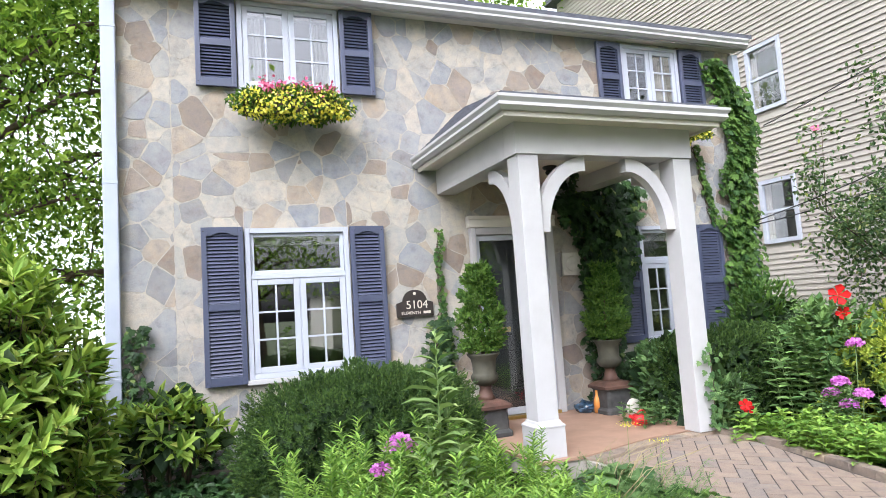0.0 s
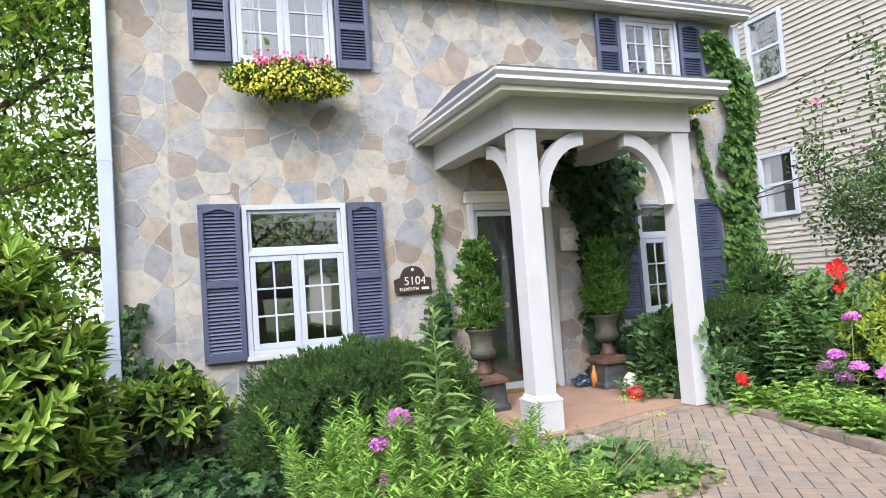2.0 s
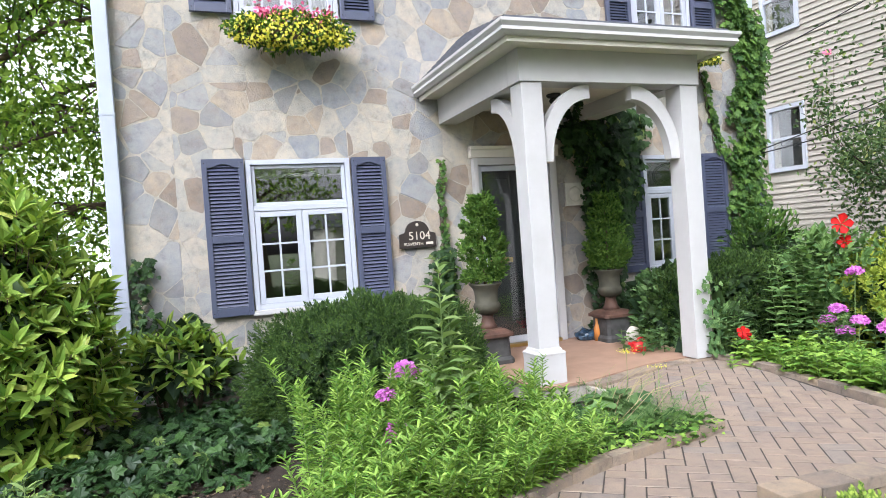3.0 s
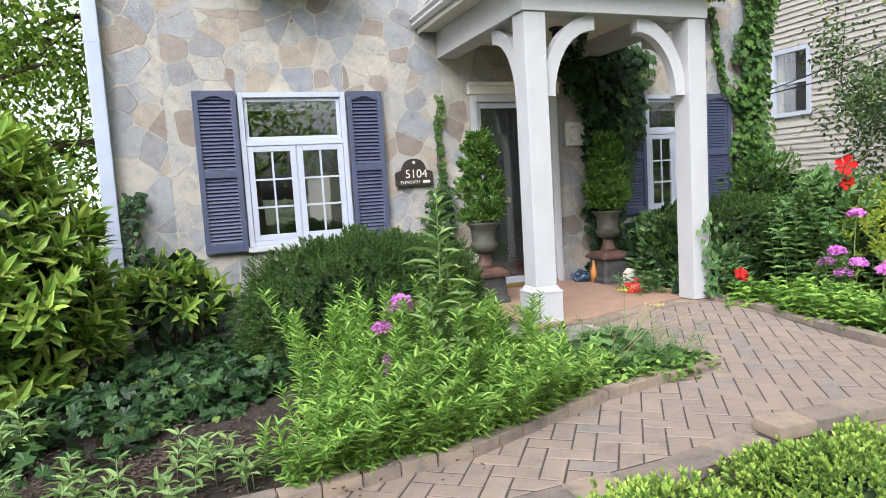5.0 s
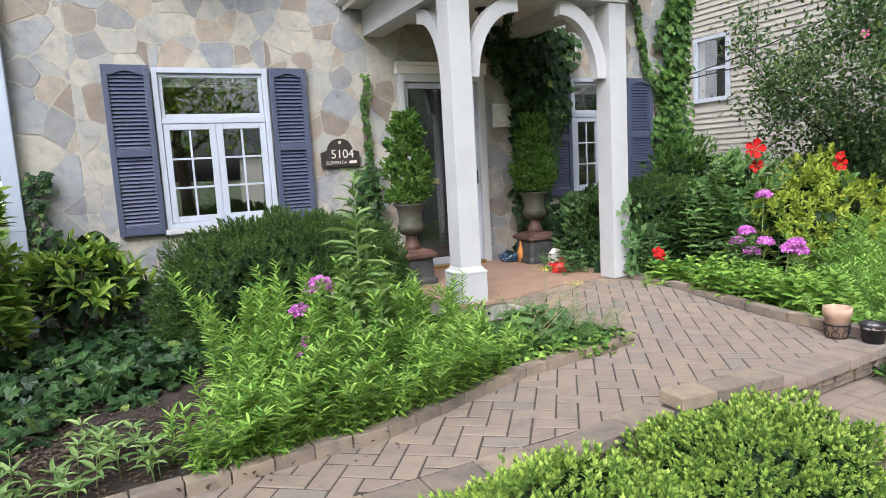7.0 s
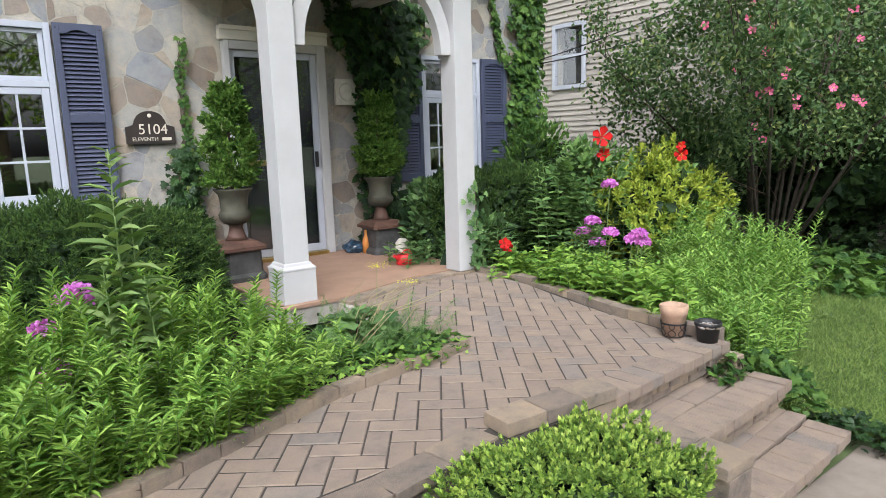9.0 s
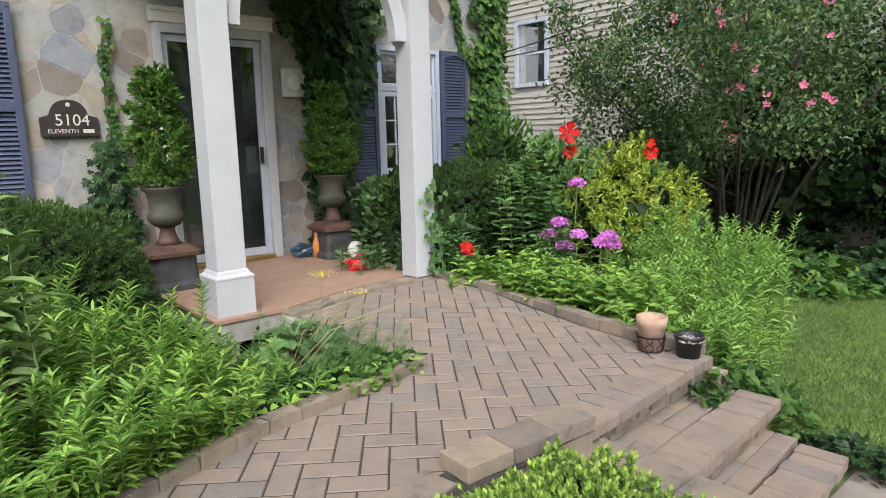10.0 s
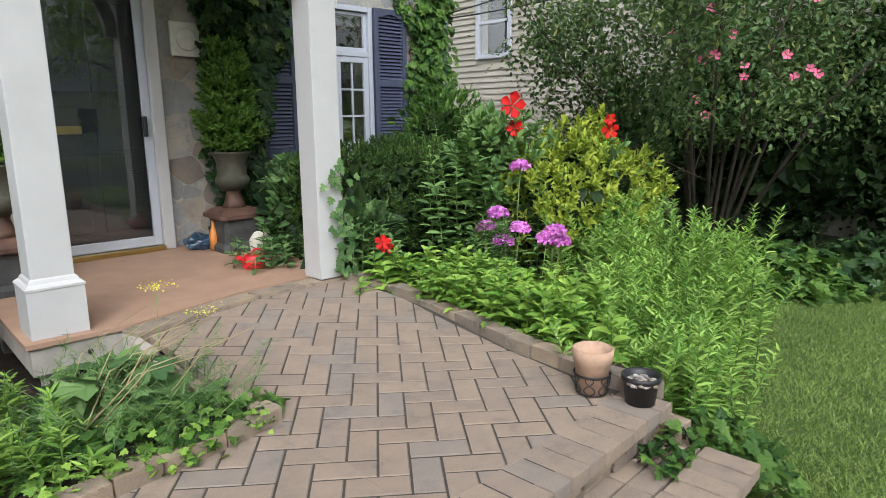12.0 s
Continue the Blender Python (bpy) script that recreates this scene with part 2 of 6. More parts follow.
def box(bm, x0, y0, z0, x1, y1, z1, bevel=0.0):
    m = Matrix.Translation(((x0 + x1) / 2, (y0 + y1) / 2, (z0 + z1) / 2)) @ Matrix.Diagonal((x1 - x0, y1 - y0, z1 - z0, 1))
    r = bmesh.ops.create_cube(bm, size=1.0, matrix=m)
    if bevel:
        es = list({e for v in r["verts"] for e in v.link_edges})
        bmesh.ops.bevel(bm, geom=es, offset=bevel, segments=2, affect="EDGES", profile=0.6)
    return bm


def boxes(*specs, bevel=0.0):
    bm = bmesh.new()
    for s in specs:
        box(bm, *s, bevel=bevel)
    return bm


def prism(bm, pts, z0, z1, top=None):
    """A polygon in plan raised from z0 to z1; top shrinks the upper face for a worn edge."""
    lo = [bm.verts.new((x, y, z0)) for x, y in pts]
    hi = [bm.verts.new((x, y, z1)) for x, y in pts]
    n = len(pts)
    bm.faces.new(hi)
    bm.faces.new(lo[::-1])
    for i in range(n):
        bm.faces.new((lo[i], lo[(i + 1) % n], hi[(i + 1) % n], hi[i]))
    return bm


def lathe(bm, cx, cy, profile, sides=24, square=False):
    rings = []
    for r, z in profile:
        ring = []
        for i in range(sides):
            a = 2 * math.pi * (i + 0.5) / sides
            k = 1.0
            if square:
                k = 1 / max(abs(math.cos(a)), abs(math.sin(a)))
            ring.append(bm.verts.new((cx + r * k * math.cos(a), cy + r * k * math.sin(a), z)))
        rings.append(ring)
    for a, b in zip(rings, rings[1:]):
        for i in range(sides):
            f = bm.faces.new((a[i], a[(i + 1) % sides], b[(i + 1) % sides], b[i]))
            f.smooth = not square
    bm.faces.new(rings[0][::-1])
    bm.faces.new(rings[-1])
    return bm


def tube(bm, pts, radii, sides=6):
    pts = [Vector(p) for p in pts]
    if isinstance(radii, (int, float)):
        radii = [radii] * len(pts)
    radii = [float(r) for r in radii]
    rings = []
    for i, (p, r) in enumerate(zip(pts, radii)):
        d = (pts[min(i + 1, len(pts) - 1)] - pts[max(i - 1, 0)]).normalized()
        a = d.orthogonal().normalized()
        b = d.cross(a)
        rings.append([bm.verts.new(p + r * (math.cos(2 * math.pi * k / sides) * a + math.sin(2 * math.pi * k / sides) * b)) for k in range(sides)])
    for a, b in zip(rings, rings[1:]):
        off = min(range(sides), key=lambda o: sum((a[k].co - b[(k + o) % sides].co).length for k in range(sides)))
        for k in range(sides):
            f = bm.faces.new((a[k], a[(k + 1) % sides], b[(k + 1 + off) % sides], b[(k + off) % sides]))
            f.smooth = True
    bm.faces.new(rings[0][::-1])
    bm.faces.new(rings[-1])
    return bm


# leaf outlines: along x from the stalk, width in y, lift in z
SHAPES = {
    "diamond": ([(0, 0, 0), (0.45, -0.5, 0.10), (1, 0, 0), (0.45, 0.5, 0.10)], [(0, 1, 2), (0, 2, 3)]),
    "lance": ([(0, 0, 0), (0.3, -0.5, 0.09), (0.3, 0, 0.02), (0.3, 0.5, 0.09), (0.7, -0.36, 0.03), (0.7, 0, -0.04), (0.7, 0.36, 0.03), (1, 0, -0.18)],
              [(0, 1, 2), (0, 2, 3), (1, 4, 5, 2), (2, 5, 6, 3), (4, 7, 5), (5, 7, 6)]),
    "ivy": ([(0.2, 0, 0), (0.0, -0.28, 0.02), (0.22, -0.55, -0.03), (0.45, -0.30, 0.03), (0.68, -0.42, -0.02), (0.72, -0.18, 0.02), (1.0, 0, -0.08), (0.72, 0.18, 0.02), (0.68, 0.42, -0.02), (0.45, 0.30, 0.03), (0.22, 0.55, -0.03), (0.0, 0.28, 0.02), (0.05, 0, 0)],
            [(0, 1, 2), (0, 2, 3), (0, 3, 4), (0, 4, 5), (0, 5, 6), (0, 6, 7), (0, 7, 8), (0, 8, 9), (0, 9, 10), (0, 10, 11), (0, 11, 12), (0, 12, 1)]),
    "willow": ([(0, 0, 0), (0.25, -0.42, 0.07), (0.3, 0, 0.0), (0.25, 0.42, 0.07), (0.62, -0.40, 0.05), (0.65, 0, -0.01), (0.62, 0.40, 0.05), (1, 0, -0.06)],
               [(0, 1, 2), (0, 2, 3), (1, 4, 5, 2), (2, 5, 6, 3), (4, 7, 5), (5, 7, 6)]),
    "blade": ([(0, -0.5, 0), (0, 0.5, 0), (0.55, 0.35, 0.0), (0.55, -0.35, 0.0), (1, 0, -0.12)], [(0, 1, 2, 3), (3, 2, 4)]),
    "petal": ([(0, 0, 0), (0.5, -0.45, 0.12), (1, -0.2, 0.02), (1, 0.2, 0.02), (0.5, 0.45, 0.12)], [(0, 1, 2), (0, 2, 3), (0, 3, 4)]),
}


def leaves(name, pos, direction, up, length, width, shape="diamond"):
    """A mesh of many leaves: arrays of stalk place, direction, face normal, length and width."""
    tv, tf = SHAPES[shape]
    tv = np.array(tv)
    pos, d, u = np.asarray(pos, float), np.asarray(direction, float), np.asarray(up, float)
    n = len(pos)
    d = d / (np.linalg.norm(d, axis=1, keepdims=True) + 1e-9)
    s = np.cross(u, d)
    s = s / (np.linalg.norm(s, axis=1, keepdims=True) + 1e-9)
    w = np.cross(d, s)
    L = np.broadcast_to(np.asarray(length, float), (n,))[:, None, None]
    W = np.broadcast_to(np.asarray(width, float), (n,))[:, None, None]
    v = pos[:, None] + d[:, None] * tv[None, :, :1] * L + s[:, None] * tv[None, :, 1:2] * W + w[:, None] * tv[None, :, 2:] * L
    k = len(tv)
    faces = []
    for f in tf:
        faces.append(np.array(f)[None] + k * np.arange(n)[:, None])
    me = bpy.data.meshes.new(name)
    me.from_pydata(v.reshape(-1, 3).tolist(), [], [f for a in faces for f in a.tolist()])
    me.update()
    return me


RNG = np.random.default_rng(7)


def unit(n):
    v = RNG.normal(size=(n, 3))
    return v / np.linalg.norm(v, axis=1, keepdims=True)


def lumps(p, scale, amount, seed=0.0):
    """Uneven swelling for an outline, by place."""
    return np.array([noise.noise(Vector(q) * scale + Vector((seed, seed, seed))) for q in p]) * amount


def dome(center, radii, n, low=-0.35, depth=0.3, rough=0.12, scale=3.0, square=0.0):
    """Leaf places and outward directions in the outer layer of an uneven rounded bush."""
    v = unit(int(n * 1.8))
    v = v[v[:, 2] > low][:n]
    if square:
        v = v * (1 + square * (1 / np.abs(v).max(1, keepdims=True) - 1))
    r = 1 - depth * RNG.random(len(v)) ** 1.6
    p = v * np.array(radii)
    swell = 1 + lumps(p + np.array(center), scale, rough)
    return np.array(center) + p * (r * swell)[:, None], v / np.array(radii)


def bush(name, center, radii, n, size, mat, label, shape="diamond", aspect=0.45, core=0.72, group="", category="shrub", upness=0.5, **kw):
    base = (center[0], center[1], max(center[2] - radii[2], 0.0))
    t = thing(name, base, label, category, group)
    p, d = dome(center, radii, n, **kw)
    d = d / np.linalg.norm(d, axis=1, keepdims=True) + 0.75 * unit(len(p)) + np.array((0, 0, upness))
    L = size * (0.7 + 0.6 * RNG.random(len(p)))
    part("crown", leaves("crown", p, d, unit(len(p)) + np.array((0, 0, 1.0)), L, L * aspect, shape), mat, t)
    for i in range(7):
        a = i * 2.4
        bm = bmesh.new()
        e = Vector((center[0] + radii[0] * 0.55 * math.cos(a), center[1] + radii[1] * 0.55 * math.sin(a), center[2] + radii[2] * 0.45))
        b0 = Vector((center[0] + 0.05 * math.cos(a), center[1] + 0.05 * math.sin(a), base[2]))
        tube(bm, [b0, b0.lerp(e, 0.5) + Vector((0, 0, -0.05)), e], [0.02, 0.014, 0.005], 5)
        part("branch", bm, M_BARK, t)
    # oversized dark leaves fill the middle, as shade put into colour
    if core:
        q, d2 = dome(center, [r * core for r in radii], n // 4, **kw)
        part("inner_shade_leaves", leaves("inner_shade_leaves", q, unit(len(q)) + np.array((0, 0, -0.4)), d2, size * 3.0, size * 2.2, "diamond"), L_DARK, t)
    return t


def shoots(p, e, per, run, splay=0.9):
    """Leaf places, directions and normals along short shoots that start at p and grow along e."""
    n = len(p)
    e = e / np.linalg.norm(e, axis=1, keepdims=True)
    a = np.cross(e, unit(n))
    a = a / (np.linalg.norm(a, axis=1, keepdims=True) + 1e-9)
    b = np.cross(e, a)
    f = (np.arange(per) + 0.5) / per
    turn = np.arange(per)[None] * 2.4 + 6.28 * RNG.random((n, 1))
    pos = p[:, None] + e[:, None] * (f * run)[None, :, None]
    side = a[:, None] * np.cos(turn)[..., None] + b[:, None] * np.sin(turn)[..., None]
    d = side * (splay * (1.1 - 0.7 * f))[None, :, None] + e[:, None] * (0.3 + 0.9 * f)[None, :, None]
    return pos.reshape(-1, 3), d.reshape(-1, 3), np.repeat(e, per, 0) + 0.3 * unit(n * per)


def sprig_bush(name, center, radii, tips, per, size, mat, young, label, shape="diamond", aspect=0.5, run=0.06, base=0.0, upness=0.5, stray=0.45, group="", **kw):
    """A dense shrub of short leafy shoots, with paler leaves at the shoot ends and a dark inside."""
    t = thing(name, (center[0], center[1], base), label, "shrub", group)
    p, d = dome(center, radii, tips, **kw)
    d = d / np.linalg.norm(d, axis=1, keepdims=True) + stray * unit(len(p)) + np.array((0, 0, upness))
    q, e, u = shoots(p, d, per, run)
    L = size * (0.7 + 0.6 * RNG.random(len(q)))
    top = np.tile(np.arange(per) >= per - 3, len(p)) & np.repeat(RNG.random(len(p)) < 0.7, per)
    for nm, pick, m in (("crown", ~top, mat), ("young_leaves", top, young)):
        part(nm, leaves(nm, q[pick], e[pick], u[pick], L[pick], L[pick] * aspect, shape), m, t)
    for i in range(7):
        a = i * 2.4
        bm = bmesh.new()
        g = Vector((center[0] + radii[0] * 0.55 * math.cos(a), center[1] + radii[1] * 0.55 * math.sin(a), center[2] + radii[2] * 0.45))
        b0 = Vector((center[0] + 0.05 * math.cos(a), center[1] + 0.05 * math.sin(a), base))
        tube(bm, [b0, b0.lerp(g, 0.5) + Vector((0, 0, -0.05)), g], [0.02, 0.014, 0.005], 5)
        part("branch", bm, M_BARK, t)
    # shade between the shoots is coloured in with darker inner leaves
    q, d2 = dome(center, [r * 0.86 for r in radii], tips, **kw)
    part("inner_shade_leaves", leaves("inner_shade_leaves", q, unit(len(q)) + np.array((0, 0, -0.4)), d2, size * 2.6, size * 2.0, "diamond"), L_DARK, t)
    return t


def stems(name, spots, label, mat, category="plant", group="", leaf_len=0.09, leaf_w=0.02, gap=0.03, per=3, shape="lance", lean=0.15, droop=0.1, top_only=0.0, stem_mat=None, stem_r=0.004, rise=0.6, tip=0.55, drift=(0, 0)):
    """A clump of upright leafy stems; spots: rows of x, y, foot z, height."""
    x0, y0, z0, _ = spots[0]
    t = thing(name, (x0, y0, z0), label, category, group)
    bm = bmesh.new()
    P, D, L = [], [], []
    for x, y, z, h in spots:
        a = RNG.random() * 6.28
        off = Vector((math.cos(a), math.sin(a), 0)) * lean * h * RNG.random() + Vector((drift[0], drift[1], 0)) * h
        pts = [Vector((x, y, z)), Vector((x, y, z + h * 0.5)) + off * 0.35, Vector((x, y, z + h)) + off]
        tube(bm, pts, [stem_r, stem_r * 0.8, stem_r * 0.4], 4)
        k = int(h * (1 - top_only) / gap)
        turn = RNG.random() * 6
        for i in range(k):
            f = top_only + (1 - top_only) * (i + 0.5) / k
            q = pts[0].lerp(pts[1], f * 2) if f < 0.5 else pts[1].lerp(pts[2], f * 2 - 1)
            for j in range(per):
                b = turn + i * 1.3 + j * 2 * math.pi / per + RNG.normal() * 0.25
                up = rise * (0.25 + f) - droop + RNG.normal() * 0.15
                P.append(q)
                D.append((math.cos(b), math.sin(b), up))
                L.append(leaf_len * (0.75 + 0.45 * RNG.random()) * (1.0 - tip * max(0, f - 0.75) / 0.25))
    tagged(part("stalk", bm, stem_mat or M_STEM, t), kind="stuff")
    L = np.array(L)
    part("foliage", leaves("foliage", P, D, np.array((0, 0, 1.0)) + 0.35 * unit(len(P)), L, leaf_w * L / leaf_len, shape), mat, t)
    return t


def scatter(x0, x1, y0, y1, n, z, h0, h1):
    return [(x0 + (x1 - x0) * RNG.random(), y0 + (y1 - y0) * RNG.random(), z, h0 + (h1 - h0) * RNG.random()) for _ in range(n)]


def blossoms(parent, name, centers, radius, count, petal, mat, spread=0.5):
    """Flower heads, each a rounded cluster of petals; one mesh per head."""
    for c in centers:
        v = unit(count)
        v[:, 2] = np.abs(v[:, 2]) * 0.95 - 0.2
        p = np.array(c) + v * radius * np.array((1, 1, 0.75))
        part(name, leaves(name, p, v * spread + 0.8 * unit(count), v + 0.25 * unit(count), petal, petal * 0.9, "petal"), mat, parent)


def polygon_clip(poly, a, b, c):
    """The part of a convex polygon where a*x + b*y <= c."""
    out = []
    for i, p in enumerate(poly):
        q = poly[(i + 1) % len(poly)]
        fp, fq = a * p[0] + b * p[1] - c, a * q[0] + b * q[1] - c
        if fp <= 0:
            out.append(p)
        if fp * fq < 0:
            s = fp / (fp - fq)
            out.append((p[0] + s * (q[0] - p[0]), p[1] + s * (q[1] - p[1])))
    return out


def area(poly):
    return abs(sum(p[0] * q[1] - q[0] * p[1] for p, q in zip(poly, poly[1:] + poly[:1]))) / 2


def shrink(poly, d):
    """A convex polygon moved in by d on all sides."""
    sign = 1 if sum(p[0] * q[1] - q[0] * p[1] for p, q in zip(poly, poly[1:] + poly[:1])) > 0 else -1
    out = list(poly)
    for p, q in zip(poly, poly[1:] + poly[:1]):
        ex, ey = q[0] - p[0], q[1] - p[1]
        l = math.hypot(ex, ey)
        if l < 1e-5:
            continue
        nx, ny = sign * ey / l, -sign * ex / l
        out = polygon_clip(out, nx, ny, nx * p[0] + ny * p[1] - d)
        if len(out) < 3:
            return []
    return out


# ---------------------------------------------------------------- ground
bm = bmesh.new()
box(bm, -400, -400, -0.3, 400, 400, -0.004)
single("ground", bm, M_LAWN, "mown green lawn around the house", "ground", kind="structure")
single("sidewalk", boxes((2.9, -5.4, -0.1, 4.95, 1.42, 0.006), bevel=0.01), M_WALK, "pale sandy concrete walk before the steps", "walk", kind="structure")

# raised beds of earth
bm = bmesh.new()
prism(bm, [(-9, 2.46), (0.6, 2.52), (1.5, 2.58), (2.0, 2.76), (2.5, 2.92), (3.0, 3.0), (3.42, 3.09), (3.42, 3.3), (2.6, 3.3), (2.35, 4.5), (2.75, 6.36), (-0.2, 6.36), (-0.2, 9), (-9, 9)], -0.1, 0.52)
prism(bm, [(2.55, 3.28), (3.40, 3.28), (3.38, 4.6), (3.3, 6.36), (2.6, 6.36), (2.3, 4.5)], -0.1, 0.22)
single("planting_bed", bm, M_SOIL, "dark earth of the raised front bed", "soil", kind="structure")
bm = bmesh.new()
prism(bm, [(4.76, 2.14), (5.15, 2.3), (5.6, 2.7), (7.4, 3.6), (7.9, 6.36), (4.76, 6.36)], -0.1, 0.10)
prism(bm, [(4.76, 2.14), (5.0, 2.5), (5.3, 3.2), (5.6, 6.36), (4.76, 6.36)], 0.0, 0.48)
single("side_bed", bm, M_SOIL, "dark earth of the raised bed beside the paving", "soil", kind="structure")
# leaf litter patch
n = 2200
p = np.column_stack([RNG.normal(0.15, 0.5, n), RNG.normal(3.1, 0.35, n), 0.525 + 0.015 * RNG.random(n)])
single("leaf_litter", leaves("leaf_litter", p, unit(n) * np.array((1, 1, 0.2)), unit(n) * 0.4 + np.array((0, 0, 1)), 0.032, 0.018, "diamond"), M_MULCH, "brown dry leaf litter on the bed", "litter", kind="stuff")

# ---------------------------------------------------------------- stone house
WX0, WX1, WTOP, FRONT = -0.25, 7.45, 5.2, 6.375
OPEN = [(0.86, 1.90, 1.30, 2.78), (5.57, 6.47, 1.30, 2.73), (3.28, 4.33, 0.60, 2.74), (0.86, 1.90, 4.18, 5.13), (5.55, 6.47, 4.18, 5.09)]


def wall_grid(bm, x0, x1, z0, z1, y0, y1, holes):
    xs = sorted({x0, x1, *[h[0] for h in holes], *[h[1] for h in holes]})
    zs = sorted({z0, z1, *[h[2] for h in holes], *[h[3] for h in holes]})
    for a, b in zip(xs, xs[1:]):
        for c, d in zip(zs, zs[1:]):
            if not any(h[0] < (a + b) / 2 < h[1] and h[2] < (c + d) / 2 < h[3] for h in holes):
                box(bm, a, y0, c, b, y1, d)
    return bm


bm = wall_grid(bmesh.new(), WX0, WX1, -0.1, WTOP, FRONT, 6.68, OPEN)
wall_front = single("wall_front", bm, M_MORTAR, "front wall of mixed grey and tan fieldstone", "wall", kind="structure")
bm = boxes((WX0, 6.68, -0.1, WX0 + 0.3, 14, WTOP), (WX1 - 0.3, 6.68, -0.1, WX1, 14, WTOP), (WX0, 13.7, -0.1, WX1, 14, WTOP))
single("wall_back", bm, M_MORTAR, "plain side and back walls of the house", "wall", kind="structure")
single("floor", boxes((0.05, 6.68, 0.4, 7.15, 13.7, 0.58), (0.05, 6.68, 2.95, 7.15, 13.7, 3.1)), M_GREYWOOD, "wooden floors inside the house", "floor", kind="structure")
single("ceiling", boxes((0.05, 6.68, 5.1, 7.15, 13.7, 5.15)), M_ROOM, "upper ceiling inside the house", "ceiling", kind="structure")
single("wall_inner", boxes((0.05, 9.6, 0.58, 7.15, 9.7, 5.1), (2.9, 6.68, 0.58, 3.0, 9.6, 5.1), (4.7, 6.68, 0.58, 4.8, 9.6, 5.1)), M_ROOM, "plain inner walls coloured dark for the dim rooms", "wall", kind="structure")

# roof with its cornice and gutter
bm = bmesh.new()
for ya, za, yb, zb in ((6.12, 5.245, 10.2, 7.4), (14.5, 5.16, 10.2, 7.4)):
    v = [bm.verts.new(c) for c in ((WX0 - 0.15, ya, za), (WX1 + 0.15, ya, za), (WX1 + 0.15, yb, zb), (WX0 - 0.15, yb, zb))]
    w = [bm.verts.new(u.co + Vector((0, 0, 0.06))) for u in v]
    bm.faces.new(v), bm.faces.new(w[::-1])
    for i in range(4):
        bm.faces.new((v[i], w[i], w[(i + 1) % 4], v[(i + 1) % 4]))
for x in (WX0, WX1 - 0.1):
    v = [bm.verts.new(c) for c in ((x, 6.4, WTOP), (x, 14, WTOP), (x, 10.2, 7.3), (x + 0.1, 6.4, WTOP), (x + 0.1, 14, WTOP), (x + 0.1, 10.2, 7.3))]
    bm.faces.new(v[:3]), bm.faces.new(v[5:2:-1])
single("roof", bm, M_SHINGLE, "dark grey shingle roof of the stone house", "roof", kind="structure")
cornice = thing("cornice", (3.5, 6.1, 5.05), "white painted eave with a gutter along the roof edge", "eave", kind="structure")
part("soffit", boxes((WX0 - 0.1, 6.232, 5.135, WX1 + 0.06, 6.37, 5.15)), M_CREAM, cornice)
part("fascia", boxes((WX0 - 0.1, 6.20, 5.115, WX1 + 0.06, 6.23, 5.23), bevel=0.004), M_WHITE, cornice)
bm = bmesh.new()
GUT = [(0.0, 0.0), (-0.05, 0.0), (-0.085, 0.03), (-0.075, 0.06), (-0.10, 0.09), (-0.10, 0.115), (0.0, 0.115)]


def extrude_profile(bm, prof, path, closed=False):
    """A profile (out, up) swept along a level path of x, y, z with outward normals mitred."""
    rings = []
    for i, p in enumerate(path):
        a = Vector(path[max(i - 1, 0)]) - Vector(p) if i else None
        b = Vector(path[min(i + 1, len(path) - 1)]) - Vector(p) if i < len(path) - 1 else None
        d1 = -a.normalized() if a else b.normalized()
        d2 = b.normalized() if b else d1
        n1, n2 = Vector((d1.y, -d1.x, 0)), Vector((d2.y, -d2.x, 0))
        m = (n1 + n2).normalized()
        m = m / max(m.dot(n1), 0.3)
        rings.append([bm.verts.new(Vector(p) - m * o + Vector((0, 0, u))) for o, u in prof])
    k = len(prof)
    for a, b in zip(rings, rings[1:]):
        for i in range(k):
            bm.faces.new((a[i], a[(i + 1) % k], b[(i + 1) % k], b[i]))
    bm.faces.new(rings[0][::-1]), bm.faces.new(rings[-1])
    return bm


extrude_profile(bm, GUT, [(WX0 - 0.12, 6.198, 5.125), (WX1 + 0.07, 6.198, 5.125)])
part("gutter", bm, M_WHITE, cornice)
drain = thing("downpipe", (-0.31, 6.33, 0.5), "white corner downpipe on the stone house", "pipe")
part("pipe", boxes((-0.365, 6.27, 0.45, -0.238, 6.36, 5.07), bevel=0.012), M_PIPE, drain)
for z in (1.4, 3.2, 4.7):
    part("strap", boxes((-0.369, 6.266, z, -0.234, 6.368, z + 0.03), bevel=0.003), M_PIPE, drain)
drain2 = thing("downpipe", (7.42, 6.3, 0.5), "pale downpipe at the far corner of the house", "pipe")
part("pipe", boxes((7.36, 6.26, 0.3, 7.46, 6.35, 5.07), bevel=0.012), M_PIPE, drain2)


